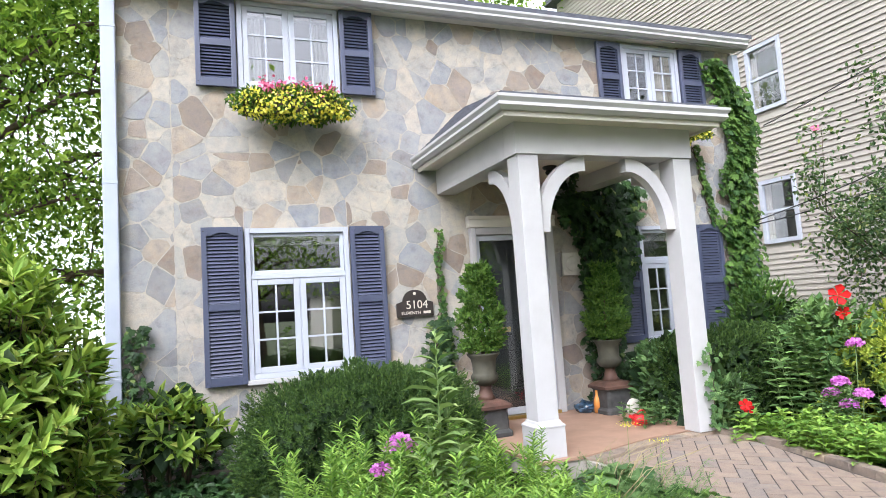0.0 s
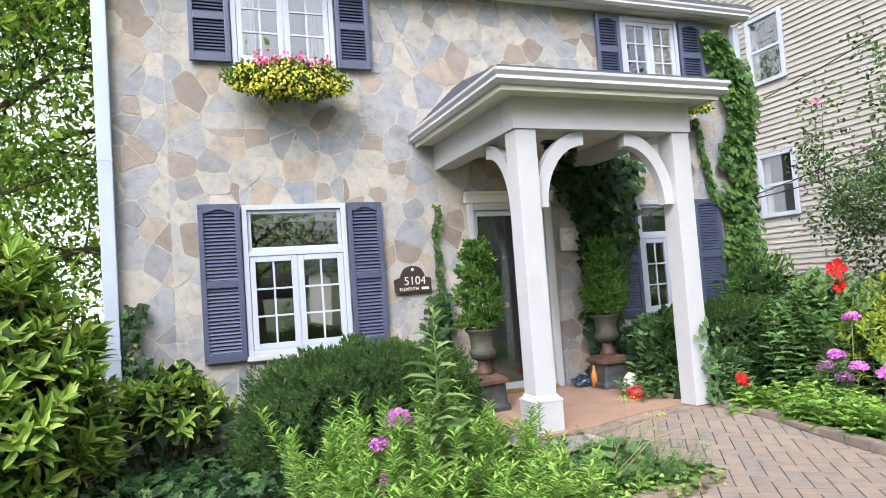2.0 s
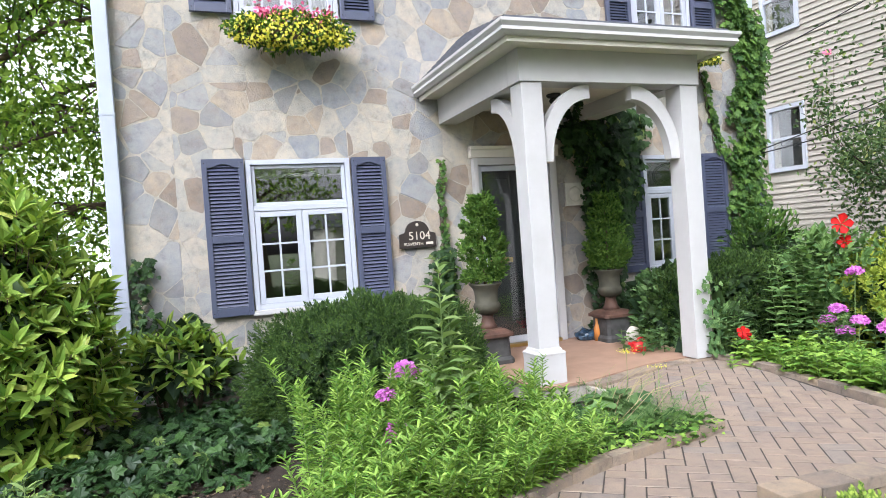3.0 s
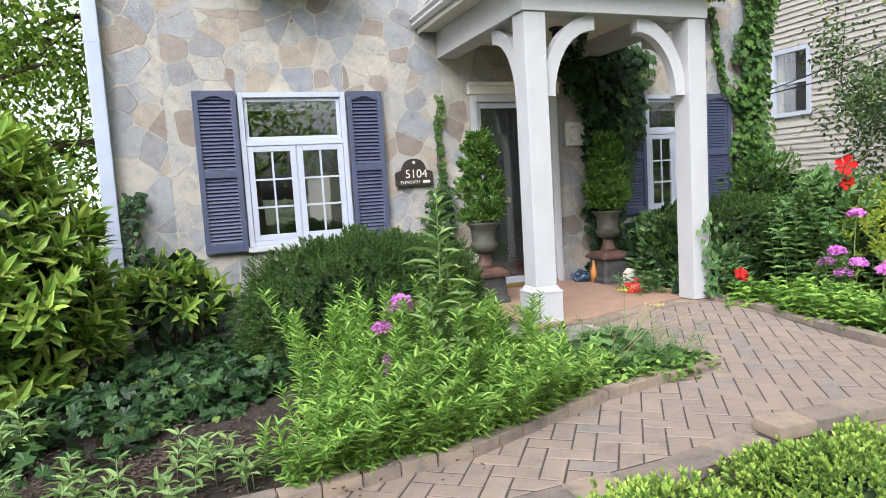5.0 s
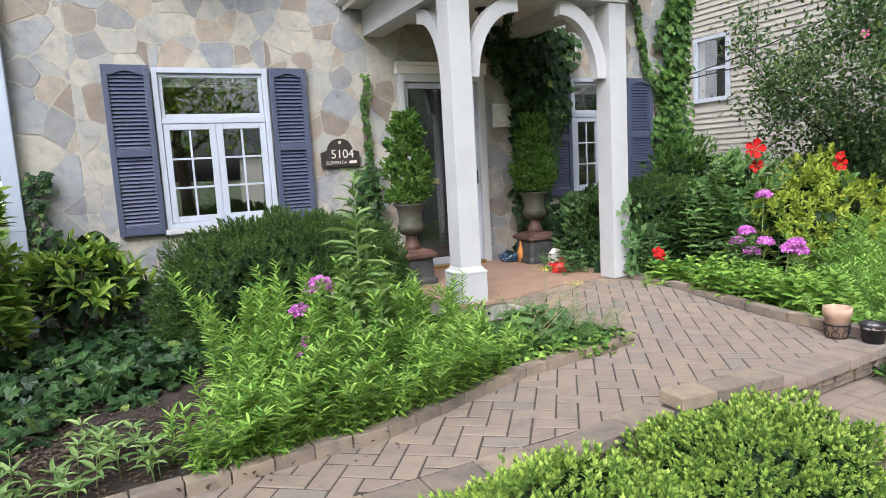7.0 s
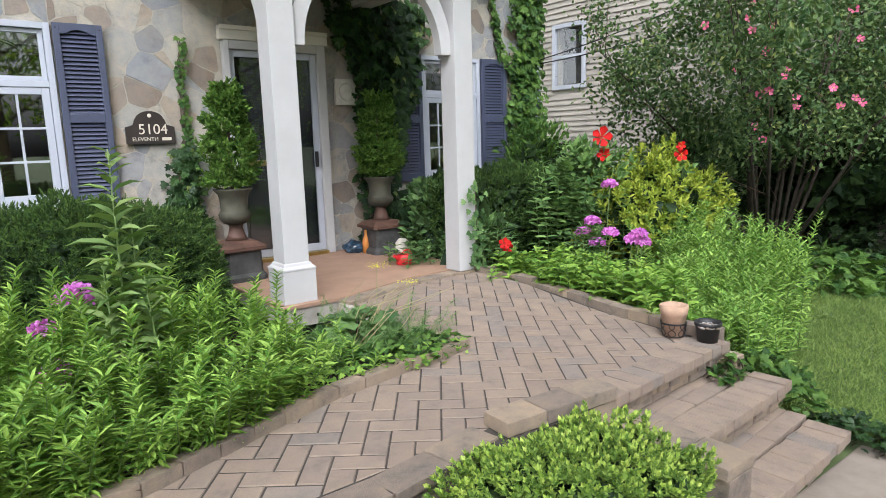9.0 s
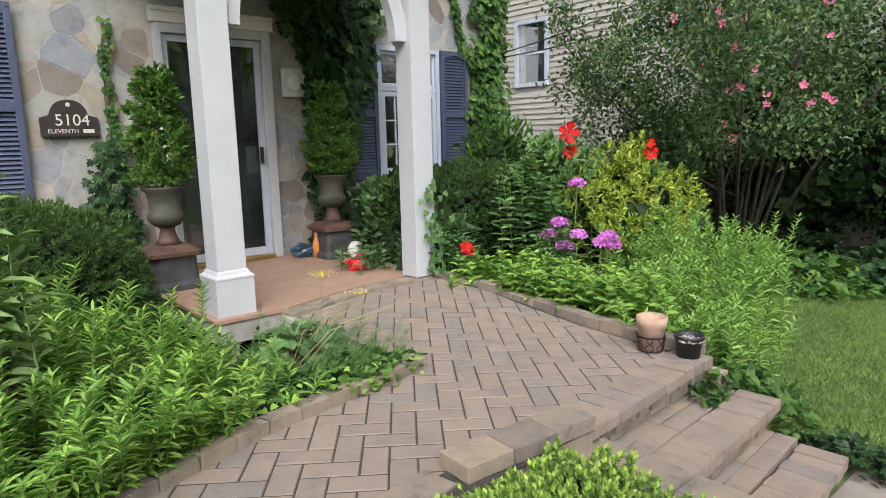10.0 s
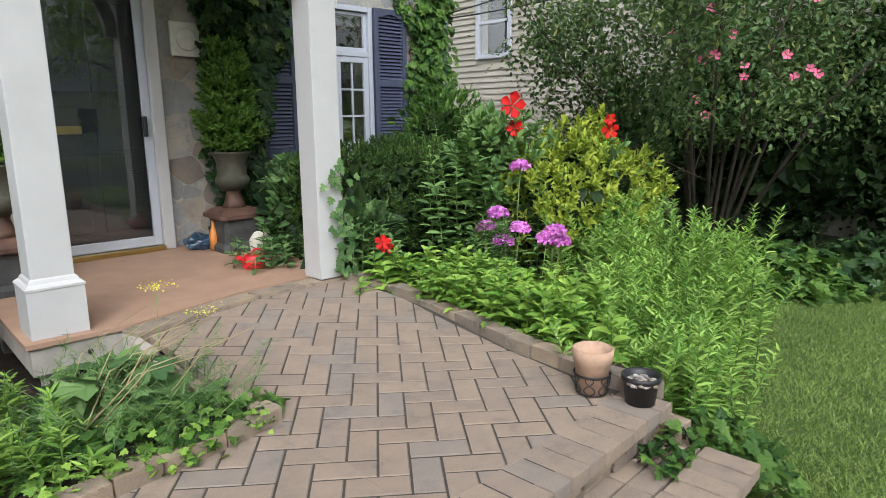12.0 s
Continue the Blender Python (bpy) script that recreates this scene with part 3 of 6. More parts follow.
# windows and shutters
def pane_grid(t, x0, x1, z0, z1, y, cols, rows, rail=0.055):
    """A casement sash with its rails, glazing bars and one sheet of glass."""
    s = part("sash", boxes((x0, y, z0, x0 + rail, y + 0.04, z1), (x1 - rail, y, z0, x1, y + 0.04, z1), (x0 + rail, y, z0, x1 - rail, y + 0.04, z0 + rail), (x0 + rail, y, z1 - rail, x1 - rail, y + 0.04, z1), bevel=0.004), M_VINYL, t)
    a, b, c, d = x0 + rail, x1 - rail, z0 + rail, z1 - rail
    for i in range(1, cols):
        x = a + (b - a) * i / cols
        part("glazing_bar", boxes((x - 0.009, y + 0.008, c, x + 0.009, y + 0.032, d)), M_VINYL, s)
    for j in range(1, rows):
        z = c + (d - c) * j / rows
        part("glazing_bar", boxes((a, y + 0.006, z - 0.009, b, y + 0.034, z + 0.009)), M_VINYL, s)
    g = part("pane", boxes((a - 0.005, y + 0.017, c - 0.005, b + 0.005, y + 0.023, d + 0.005)), M_GLASS, s)
    g.visible_shadow = False
    return s


def window(name, x0, x1, z0, z1, split, rows, label):
    t = thing(name, ((x0 + x1) / 2, 6.34, z0), label, "window", kind="structure")
    y, f = 6.335, 0.05
    part("window_frame", boxes((x0, y, z0, x0 + f, y + 0.12, z1), (x1 - f, y, z0, x1, y + 0.12, z1), (x0 + f, y, z0, x1 - f, y + 0.12, z0 + f), (x0 + f, y, z1 - f, x1 - f, y + 0.12, z1), bevel=0.005), M_VINYL, t)
    part("window_sill", boxes((x0 - 0.02, y - 0.03, z0 - 0.05, x1 + 0.02, y + 0.14, z0 - 0.002), bevel=0.008), M_WHITE, t)
    top = z1 - f
    if split:
        part("transom_bar", boxes((x0 + f, y + 0.004, split - 0.03, x1 - f, y + 0.11, split + 0.02), bevel=0.005), M_VINYL, t)
        s = pane_grid(t, x0 + f + 0.003, x1 - f - 0.003, split + 0.022, top - 0.002, y + 0.03, 1, 1, 0.035)
        # leaded oval behind the upper light
        bm = bmesh.new()
        cx, cz, r = (x0 + x1) / 2 + 0.06, split + 0.19, 0.30
        for q in (1.0, 0.9):
            tube(bm, [(cx + q * r * math.cos(a), y + 0.085, cz + q * 0.165 * math.sin(a)) for a in np.linspace(0, 2 * math.pi, 28)], 0.004, 4)
        for a in np.linspace(0.5, 5.8, 6):
            tube(bm, [(cx + r * 0.86 * f * math.cos(a + 0.8 * (1 - f)), y + 0.085, cz + 0.14 * f * math.sin(a + 0.8 * (1 - f))) for f in np.linspace(0.1, 1, 6)], 0.003, 4)
        part("leaded_oval", bm, M_PEDGREY, t, "curling leaded ornament")
        top = split - 0.032
    xm = (x0 + x1) / 2
    pane_grid(t, x0 + f + 0.004, xm - 0.006, z0 + f + 0.003, top, y + 0.012, 2, rows)
    pane_grid(t, xm + 0.006, x1 - f - 0.004, z0 + f + 0.003, top, y + 0.012, 2, rows)
    part("mullion", boxes((xm - 0.005, y + 0.02, z0 + f, xm + 0.005, y + 0.09, top)), M_VINYL, t)
    return t


window("window_1", 0.862, 1.898, 1.302, 2.778, 2.30, 3, "white casement window with a leaded oval upper light")
window("window_2", 5.572, 6.468, 1.302, 2.728, 2.28, 3, "white casement window with a leaded oval upper light")
window("window_3", 0.862, 1.898, 4.182, 5.128, 0, 3, "white upper casement window behind a flower box")
window("window_4", 5.552, 6.468, 4.182, 5.088, 0, 3, "white upper casement window under the eave")


def shutter(x0, x1, z0, z1, rail):
    t = thing("shutter", ((x0 + x1) / 2, 6.31, z0), "navy blue louvred shutter with an arched top panel", "shutter", "window shutters")
    y0, y1, w = 6.305, 6.348, 0.05
    part("stile", boxes((x0, y0, z0, x0 + w, y1, z1), bevel=0.005), M_SHUTTER, t)
    part("stile", boxes((x1 - w, y0, z0, x1, y1, z1), bevel=0.005), M_SHUTTER, t)
    part("rail", boxes((x0 + w, y0 + 0.002, z0, x1 - w, y1, z0 + 0.085), bevel=0.004), M_SHUTTER, t)
    part("rail", boxes((x0 + w, y0 + 0.002, rail - 0.035, x1 - w, y1, rail + 0.035), bevel=0.004), M_SHUTTER, t)
    bm = bmesh.new()
    a, b, top = x0 + w, x1 - w, z1
    arch = [(a + (b - a) * i / 12, z1 - 0.085 + 0.035 * math.sin(math.pi * min(1, max(0, (i / 12 - 0.12) / 0.76)))) for i in range(13)]
    lo = [bm.verts.new((x, y0 + 0.002, z)) for x, z in arch]
    lo2 = [bm.verts.new((x, y1, z)) for x, z in arch]
    hi = [bm.verts.new((x, y0 + 0.002, top)) for x, z in arch]
    for i in range(12):
        bm.faces.new((lo[i], lo[i + 1], hi[i + 1], hi[i]))
        bm.faces.new((lo2[i], lo2[i + 1], lo[i + 1], lo[i]))
    part("top_rail", bm, M_SHUTTER, t)
    for c, d in ((z0 + 0.085, rail - 0.035), (rail + 0.035, z1 - 0.05)):
        k = max(3, round((d - c) / 0.035))
        for i in range(k):
            z = c + (d - c) * (i + 0.5) / k
            bm = bmesh.new()
            box(bm, a, -0.0165, -0.0025, b, 0.0165, 0.0025)
            bmesh.ops.transform(bm, matrix=Matrix.Translation((0, 6.33, z)) @ Matrix.Rotation(radians(54), 4, "X"), verts=bm.verts)
            part("slat", bm, M_SHUTTER, t)
    # near-black sheet added to give the shadow lines between the slats
    part("gap_shade_sheet", boxes((a, y1 + 0.004, z0 + 0.08, b, y1 + 0.022, z1 - 0.02)), M_BLACKPOT, t)
    for z in (z0 + 0.04, z1 - 0.04):
        for x in (x0 + 0.022, x1 - 0.022):
            part("screw", lathe(bmesh.new(), 0, 0, [(0.006, 0), (0.005, 0.004)], 8), M_BLACKIRON, t).matrix_basis = Matrix.Translation((x, y0, z)) @ Matrix.Rotation(radians(90), 4, "X")
    return t


for x0, x1, z0, z1 in ((0.46, 0.848, 1.27, 2.79), (1.912, 2.275, 1.29, 2.78), (5.20, 5.562, 1.30, 2.73), (6.48, 6.895, 1.30, 2.73), (0.46, 0.848, 4.20, 5.125), (1.912, 2.275, 4.20, 5.125), (5.18, 5.54, 4.20, 5.085), (6.48, 6.86, 4.20, 5.085)):
    shutter(x0, x1, z0, z1, z0 + (z1 - z0) * 0.49)

# curtains inside the ground-floor rooms
for x0, x1, z0, z1 in ((0.9, 1.86, 2.62, 2.75), (5.6, 6.44, 2.55, 2.7)):
    single("roller_blind", boxes((x0, 6.5, z0, x1, 6.53, z1), bevel=0.01), M_CURTAIN, "rolled-up pale blind inside the window", "blind")
for x0, x1 in ((0.88, 1.12), (1.64, 1.88), (5.6, 5.8), (6.25, 6.44)):
    bm = bmesh.new()
    k = 24
    lo = [bm.verts.new((x0 + (x1 - x0) * i / k, 6.56 + 0.02 * math.sin(i * 1.6), 4.24)) for i in range(k + 1)]
    hi = [bm.verts.new((x0 + (x1 - x0) * i / k, 6.56 + 0.015 * math.sin(i * 1.6 + 0.4), 5.04)) for i in range(k + 1)]
    for i in range(k):
        bm.faces.new((lo[i], lo[i + 1], hi[i + 1], hi[i]))
    single("curtain", bm, M_CURTAIN, "pale gathered curtain inside the upper window", "curtain", "upper curtains")

# door
door = thing("door_1", (3.8, 6.34, 0.6), "white-framed full glass storm door before a dark panelled door", "door", kind="structure")
part("door_frame", boxes((3.28, 6.30, 0.60, 3.335, 6.50, 2.74), (4.24, 6.30, 0.60, 4.33, 6.50, 2.74), (3.335, 6.30, 2.66, 4.24, 6.50, 2.74), bevel=0.006), M_WHITE, door)
part("head_casing", boxes((3.25, 6.29, 2.742, 4.36, 6.37, 2.86), (3.25, 6.275, 2.83, 4.36, 6.36, 2.87), bevel=0.006), M_CREAM, door, "cream moulded casing over the door")
storm = part("storm_door", boxes((3.337, 6.34, 0.64, 3.39, 6.375, 2.655), (4.175, 6.34, 0.64, 4.238, 6.375, 2.655), (3.39, 6.34, 2.595, 4.175, 6.375, 2.655), (3.39, 6.34, 0.64, 4.175, 6.375, 0.715), bevel=0.005), M_VINYL, door)
g = part("pane", boxes((3.385, 6.354, 0.71, 4.18, 6.360, 2.6)), M_STORM, storm)
g.visible_shadow = False
part("handle", boxes((4.165, 6.30, 1.52, 4.195, 6.335, 1.68), bevel=0.008), M_BLACKIRON, storm)
part("threshold", boxes((3.37, 6.27, 0.6, 4.24, 6.46, 0.637), bevel=0.006), M_BRASS, door, "brass threshold")
leafd = part("door_leaf", boxes((3.337, 6.45, 0.64, 4.238, 6.495, 2.655), bevel=0.004), M_DARKDOOR, door, "dark panelled inner door")
for x0, x1, z0, z1 in ((3.46, 3.76, 0.78, 1.42), (3.85, 4.15, 0.78, 1.42), (3.46, 3.76, 1.75, 2.52), (3.85, 4.15, 1.75, 2.52)):
    part("panel", boxes((x0, 6.438, z0, x1, 6.452, z1), bevel=0.006), M_DARKDOOR, leafd)
part("mail_slot", boxes((3.45, 6.425, 1.55, 3.75, 6.449, 1.61), bevel=0.006), M_BRASS, leafd, "brass mail slot")
part("knob", lathe(bmesh.new(), 3.45, 6.41, [(0.012, 1.50), (0.03, 1.515), (0.034, 1.535), (0.02, 1.56)], 12), M_BRASS, leafd)

# ---------------------------------------------------------------- porch
DECK = [(2.88, 4.42), (3.36, 4.42), (4.15, 4.64), (4.85, 4.66), (4.85, 6.365), (2.88, 6.365)]
deck = thing("porch_deck", (3.8, 5.4, 0.0), "brown painted porch deck with weathered edge boards", "porch", kind="structure")
part("deck_top", prism(bmesh.new(), DECK, 0.575, 0.60), M_DECK, deck)
part("edge_board", boxes((2.90, 4.435, 0.43, 3.36, 4.47, 0.571), bevel=0.004), M_GREYWOOD, deck)
part("edge_board", boxes((2.90, 4.472, 0.43, 2.935, 6.36, 0.571), bevel=0.004), M_GREYWOOD, deck)
for x, y in ((2.95, 4.48), (2.95, 5.6), (3.3, 4.50)):
    part("footing_post", boxes((x, y, 0.1, x + 0.10, y + 0.10, 0.571), bevel=0.004), M_GREYWOOD, deck)
part("bolt", lathe(bmesh.new(), 0, 0, [(0.014, 0), (0.014, 0.008), (0.008, 0.012)], 10), M_BLACKIRON, deck).matrix_basis = Matrix.Translation((3.16, 4.435, 0.50)) @ Matrix.Rotation(radians(90), 4, "X")


def post(cx, cy, plinth=True):
    bottom = 0.86 if plinth else 0.602
    t = thing("porch_post", (cx, cy, 0.60), "white boxed porch post with curved braces", "post", "porch posts")
    part("shaft", boxes((cx - 0.098, cy - 0.098, bottom, cx + 0.098, cy + 0.098, 3.12), bevel=0.006), M_WHITE, t)
    if not plinth:
        return t
    bm = lathe(bmesh.new(), cx, cy, [(0.130, 0.602), (0.130, 0.842), (0.134, 0.846), (0.134, 0.858), (0.124, 0.868), (0.112, 0.876), (0.106, 0.892), (0.099, 0.900)], 4, False)
    for v in bm.verts:
        d = Vector((v.co.x - cx, v.co.y - cy))
        v.co.x, v.co.y = cx + d.x * 1.414, cy + d.y * 1.414
    for f in bm.faces:
        f.smooth = False
    part("plinth", bm, M_WHITE, t)
    return t


def brace(t, cx, cy, dx, dy, reach=0.50, drop=0.66):
    """A curved brace from the post's face up to the beam, in the plane of (dx, dy)."""
    bm = bmesh.new()
    n, th = 12, 0.10
    side = Vector((-dy, dx, 0)) * 0.045
    rows = []
    for i in range(n + 1):
        a = math.pi / 2 * i / n
        inner = (0.10 + (reach - 0.10) * (1 - math.cos(a)), (drop - 0.12) * math.sin(a))
        nx, nz = -drop * math.cos(a), reach * math.sin(a)
        l = math.hypot(nx, nz)
        outer = (max(0.0, inner[0] + 0.115 * nx / l), min(drop, inner[1] + 0.125 * nz / l))
        if i == n:
            outer = (reach, drop)
        rows.append((inner, outer))
    vs = []
    for inner, outer in rows:
        r = []
        for p in (inner, outer):
            q = Vector((cx + dx * (0.098 + p[0]), cy + dy * (0.098 + p[0]), 3.12 - drop + p[1]))
            r += [bm.verts.new(q + side), bm.verts.new(q - side)]
        vs.append(r)
    for a, b in zip(vs, vs[1:]):
        for i, j in ((0, 1), (1, 3), (3, 2), (2, 0)):
            bm.faces.new((a[i], a[j], b[j], b[i]))
    bm.faces.new((vs[0][0], vs[0][1], vs[0][3], vs[0][2])), bm.faces.new((vs[-1][0], vs[-1][2], vs[-1][3], vs[-1][1]))
    bmesh.ops.recalc_face_normals(bm, faces=bm.faces)
    part("brace", bm, M_WHITE, t)


P1, P2 = (3.05, 4.60), (4.685, 4.60)
p1 = post(*P1)
brace(p1, *P1, 1, 0), brace(p1, *P1, 0, 1)
p2 = post(*P2, plinth=False)
brace(p2, *P2, -1, 0), brace(p2, *P2, 0, 1)

porch = thing("porch_roof", (3.84, 5.3, 3.12), "white hipped porch roof with gutters and slate shingles", "roof", kind="structure")
BX0, BX1, BY0 = 2.93, 4.795, 4.485
part("beam", boxes((BX0, BY0, 3.122, BX1, BY0 + 0.21, 3.40), bevel=0.004), M_WHITE, porch)
part("beam", boxes((BX0, BY0 + 0.212, 3.122, BX0 + 0.22, 6.365, 3.40), bevel=0.004), M_WHITE, porch)
part("beam", boxes((BX1 - 0.22, BY0 + 0.212, 3.122, BX1, 6.365, 3.40), bevel=0.004), M_WHITE, porch)
part("porch_ceiling", boxes((BX0 + 0.2, BY0 + 0.2, 3.27, BX1 - 0.2, 6.365, 3.29)), M_CREAM, porch, "cream boarded porch ceiling")
EX0, EX1, EY0 = 2.74, 4.93, 4.28
part("soffit", boxes((EX0, EY0, 3.395, EX1, 6.36, 3.412)), M_CREAM, porch)
bm = bmesh.new()
extrude_profile(bm, [(0.0, 0.0), (-0.015, 0.0), (-0.02, 0.04), (0.0, 0.06)], [(EX0, 6.36, 3.37), (EX0, EY0, 3.37), (EX1, EY0, 3.37), (EX1, 6.36, 3.37)])
part("fascia", bm, M_CREAM, porch)
bm = bmesh.new()
extrude_profile(bm, GUT, [(EX0, 6.36, 3.412), (EX0, EY0, 3.412), (EX1, EY0, 3.412), (EX1, 6.36, 3.412)])
part("gutter", bm, M_WHITE, porch)
# hipped shingle courses
bm = bmesh.new()
for i in range(9):
    z = 3.56 + 0.058 * i
    x0, x1, y0 = EX0 - 0.03 + 0.060 * i, EX1 + 0.03 - 0.060 * i, EY0 - 0.02 + 0.22 * i
    prism(bm, [(x0, y0), (x1, y0), (x1, 6.36), (x0, 6.36)], z - 0.06, z + 0.012)
part("shingle_courses", bm, M_SHINGLE, porch)
lamp = thing("ceiling_light", (3.89, 5.54, 3.2), "small dark iron flush light on the porch ceiling", "lamp")
part("canopy", lathe(bmesh.new(), 3.89, 5.54, [(0.075, 3.268), (0.075, 3.255), (0.06, 3.24), (0.03, 3.232)], 20), M_BLACKIRON, lamp)
part("globe", lathe(bmesh.new(), 3.89, 5.54, [(0.035, 3.231), (0.05, 3.21), (0.042, 3.185), (0.015, 3.172)], 16), M_BLACKIRON, lamp, "dark glass globe")

# ---------------------------------------------------------------- steps, edging and low walls
HERR = radians(-37.5)


def block(parent, name, x0, y0, x1, y1, z0, z1, mat=None, ang=0.0, cx=0.0, cy=0.0, bevel=0.006):
    bm = boxes((x0, y0, z0, x1, y1, z1), bevel=bevel)
    if ang or cx or cy:
        bmesh.ops.transform(bm, matrix=Matrix.Translation((cx, cy, 0)) @ Matrix.Rotation(ang, 4, "Z"), verts=bm.verts)
    return part(name, bm, mat or M_BLOCK, parent)


def course(parent, a, b, z0, z1, depth, length, name="block", jitter=0.004, gap=0.006, mat=None, lift=0.0):
    """A row of blocks from a to b in plan; depth to the left of the line."""
    ax, ay = a
    bx, by = b
    total = math.hypot(bx - ax, by - ay)
    ang = math.atan2(by - ay, bx - ax)
    k = max(1, round(total / length))
    for i in range(k):
        s0, s1 = total * i / k + gap / 2, total * (i + 1) / k - gap / 2
        j = random.uniform(-jitter, jitter)
        block(parent, name, s0, j, s1, depth + j, z0, z1 + random.uniform(-0.003, 0.003) + lift * i, mat, ang, ax, ay)


steps = thing("garden_steps", (4.2, 1.7, 0.0), "brown concrete paver steps up to the landing", "steps", kind="structure")
part("step_core", boxes((3.62, 2.13, 0.0, 4.70, 2.22, 0.43), (3.62, 1.80, 0.0, 4.74, 2.15, 0.262), (3.66, 1.47, 0.0, 4.70, 1.82, 0.10)), M_JOINT, steps)
for ya, yb, z in ((2.00, 2.08, 0.50), (1.66, 1.74, 0.33), (1.33, 1.39, 0.165)):
    x0, x1 = {0.50: (3.52, 4.72), 0.33: (3.64, 4.80), 0.165: (3.66, 4.72)}[z]
    a, b = (x0, ya), (x1, yb)
    course(steps, a, b, z - 0.06, z, 0.215, 0.107, "tread_paver", mat=M_PAVER)
    course(steps, (x0, ya + 0.03), (x1, yb + 0.03), z - 0.115, z - 0.064, 0.11, 0.107, "riser_block", 0.010, 0.012)
    if z > 0.2:
        course(steps, (x0, ya + 0.05), (x1, yb + 0.05), z - 0.165, z - 0.119, 0.11, 0.21, "riser_block", 0.006, 0.012)
for z, y, k in ((0.33, 1.885, 1), (0.165, 1.555, 1)):
    course(steps, (3.64, y), (4.76, y + 0.08), z - 0.06, z - 0.002, 0.105, 0.215, "tread_paver", mat=M_PAVER)
    course(steps, (3.64, y + 0.112), (4.76, y + 0.19), z - 0.06, z - 0.004, 0.105, 0.215, "tread_paver", mat=M_PAVER)

cheek = thing("step_cheek_wall", (3.5, 1.7, 0.0), "low block wall with caps beside the steps", "wall", kind="structure")
for i in range(3):
    y0 = 1.37 + 0.222 * i
    block(cheek, "cap_block", 3.40, y0 + 0.003, 3.615, y0 + 0.219, 0.365, 0.42)
    for z in (0.24, 0.115, 0.0):
        block(cheek, "block", 3.42, y0 + 0.003, 3.60, y0 + 0.219, z, z + 0.12)
retain = thing("retaining_wall", (2.6, 2.1, 0.0), "low block retaining wall with stepped caps along the paving", "wall", kind="structure")
course(retain, (2.82, 2.03), (3.51, 1.985), 0.50, 0.565, 0.17, 0.23, "cap_block")
course(retain, (2.82, 2.05), (3.51, 2.00), 0.36, 0.495, 0.14, 0.23)
course(retain, (2.82, 2.05), (3.51, 2.00), 0.18, 0.355, 0.14, 0.23)
course(retain, (2.82, 2.05), (3.51, 2.00), 0.0, 0.175, 0.14, 0.23)
course(retain, (2.22, 1.98), (2.80, 2.06), 0.45, 0.505, 0.16, 0.29, "cap_block")
course(retain, (-0.8, 1.98), (2.21, 1.98), 0.45, 0.505, 0.16, 0.25, "cap_block")
for z in (0.0, 0.15, 0.30):
    course(retain, (-0.8, 2.0), (2.80, 2.05), z, z + 0.146, 0.12, 0.25)

# ---------------------------------------------------------------- things on the porch and steps
pot = thing("terracotta_pot", (4.565, 2.37, 0.50), "weathered terracotta pot in a scrolled black wire holder", "flower pot")
PX, PY = 4.565, 2.37
part("pot", lathe(bmesh.new(), PX, PY, [(0.068, 0.503), (0.092, 0.66), (0.098, 0.665), (0.104, 0.725), (0.094, 0.728), (0.085, 0.66), (0.07, 0.62)], 28), M_TERRA, pot)
bm = bmesh.new()
for z, r in ((0.512, 0.078), (0.60, 0.092), (0.606, 0.093)):
    tube(bm, [(PX + r * math.cos(a), PY + r * math.sin(a), z) for a in np.linspace(0, 6.283, 29)], 0.0035, 5)
for i in range(7):
    c = i * 6.283 / 7
    for sg in (-1, 1):
        tube(bm, [(PX + (0.080 + 0.012 * q) * math.cos(c + sg * 0.40 * math.sin(q * 5.2) * (1 - 0.5 * q)), PY + (0.080 + 0.012 * q) * math.sin(c + sg * 0.40 * math.sin(q * 5.2) * (1 - 0.5 * q)), 0.512 + 0.088 * q) for q in np.linspace(0, 1, 12)], 0.003, 5)
pot.scale = (0.84, 0.84, 0.90)
part("wire_holder", bm, M_BLACKIRON, pot, "black scrolled wire holder")
npot = thing("nursery_pot", (4.625, 2.175, 0.50), "black plastic nursery pot filled with pebbles", "flower pot")
part("pot", lathe(bmesh.new(), 4.625, 2.175, [(0.065, 0.503), (0.078, 0.61), (0.086, 0.612), (0.088, 0.635), (0.082, 0.637), (0.076, 0.61), (0.07, 0.60)], 26), M_BLACKPOT, npot)
bm = bmesh.new()
for i in range(70):
    r, a = 0.072 * math.sqrt(random.random()), random.random() * 6.28
    bmesh.ops.create_icosphere(bm, subdivisions=1, radius=random.uniform(0.007, 0.013), matrix=Matrix.Translation((4.605 + r * math.cos(a), 2.165 + r * math.sin(a), 0.605 + random.random() * 0.01)) @ Matrix.Diagonal((1, 1.2, 0.7, 1)))
npot.scale = (0.92, 0.92, 0.92)
part("pebbles", bm, M_PEBBLE, npot)


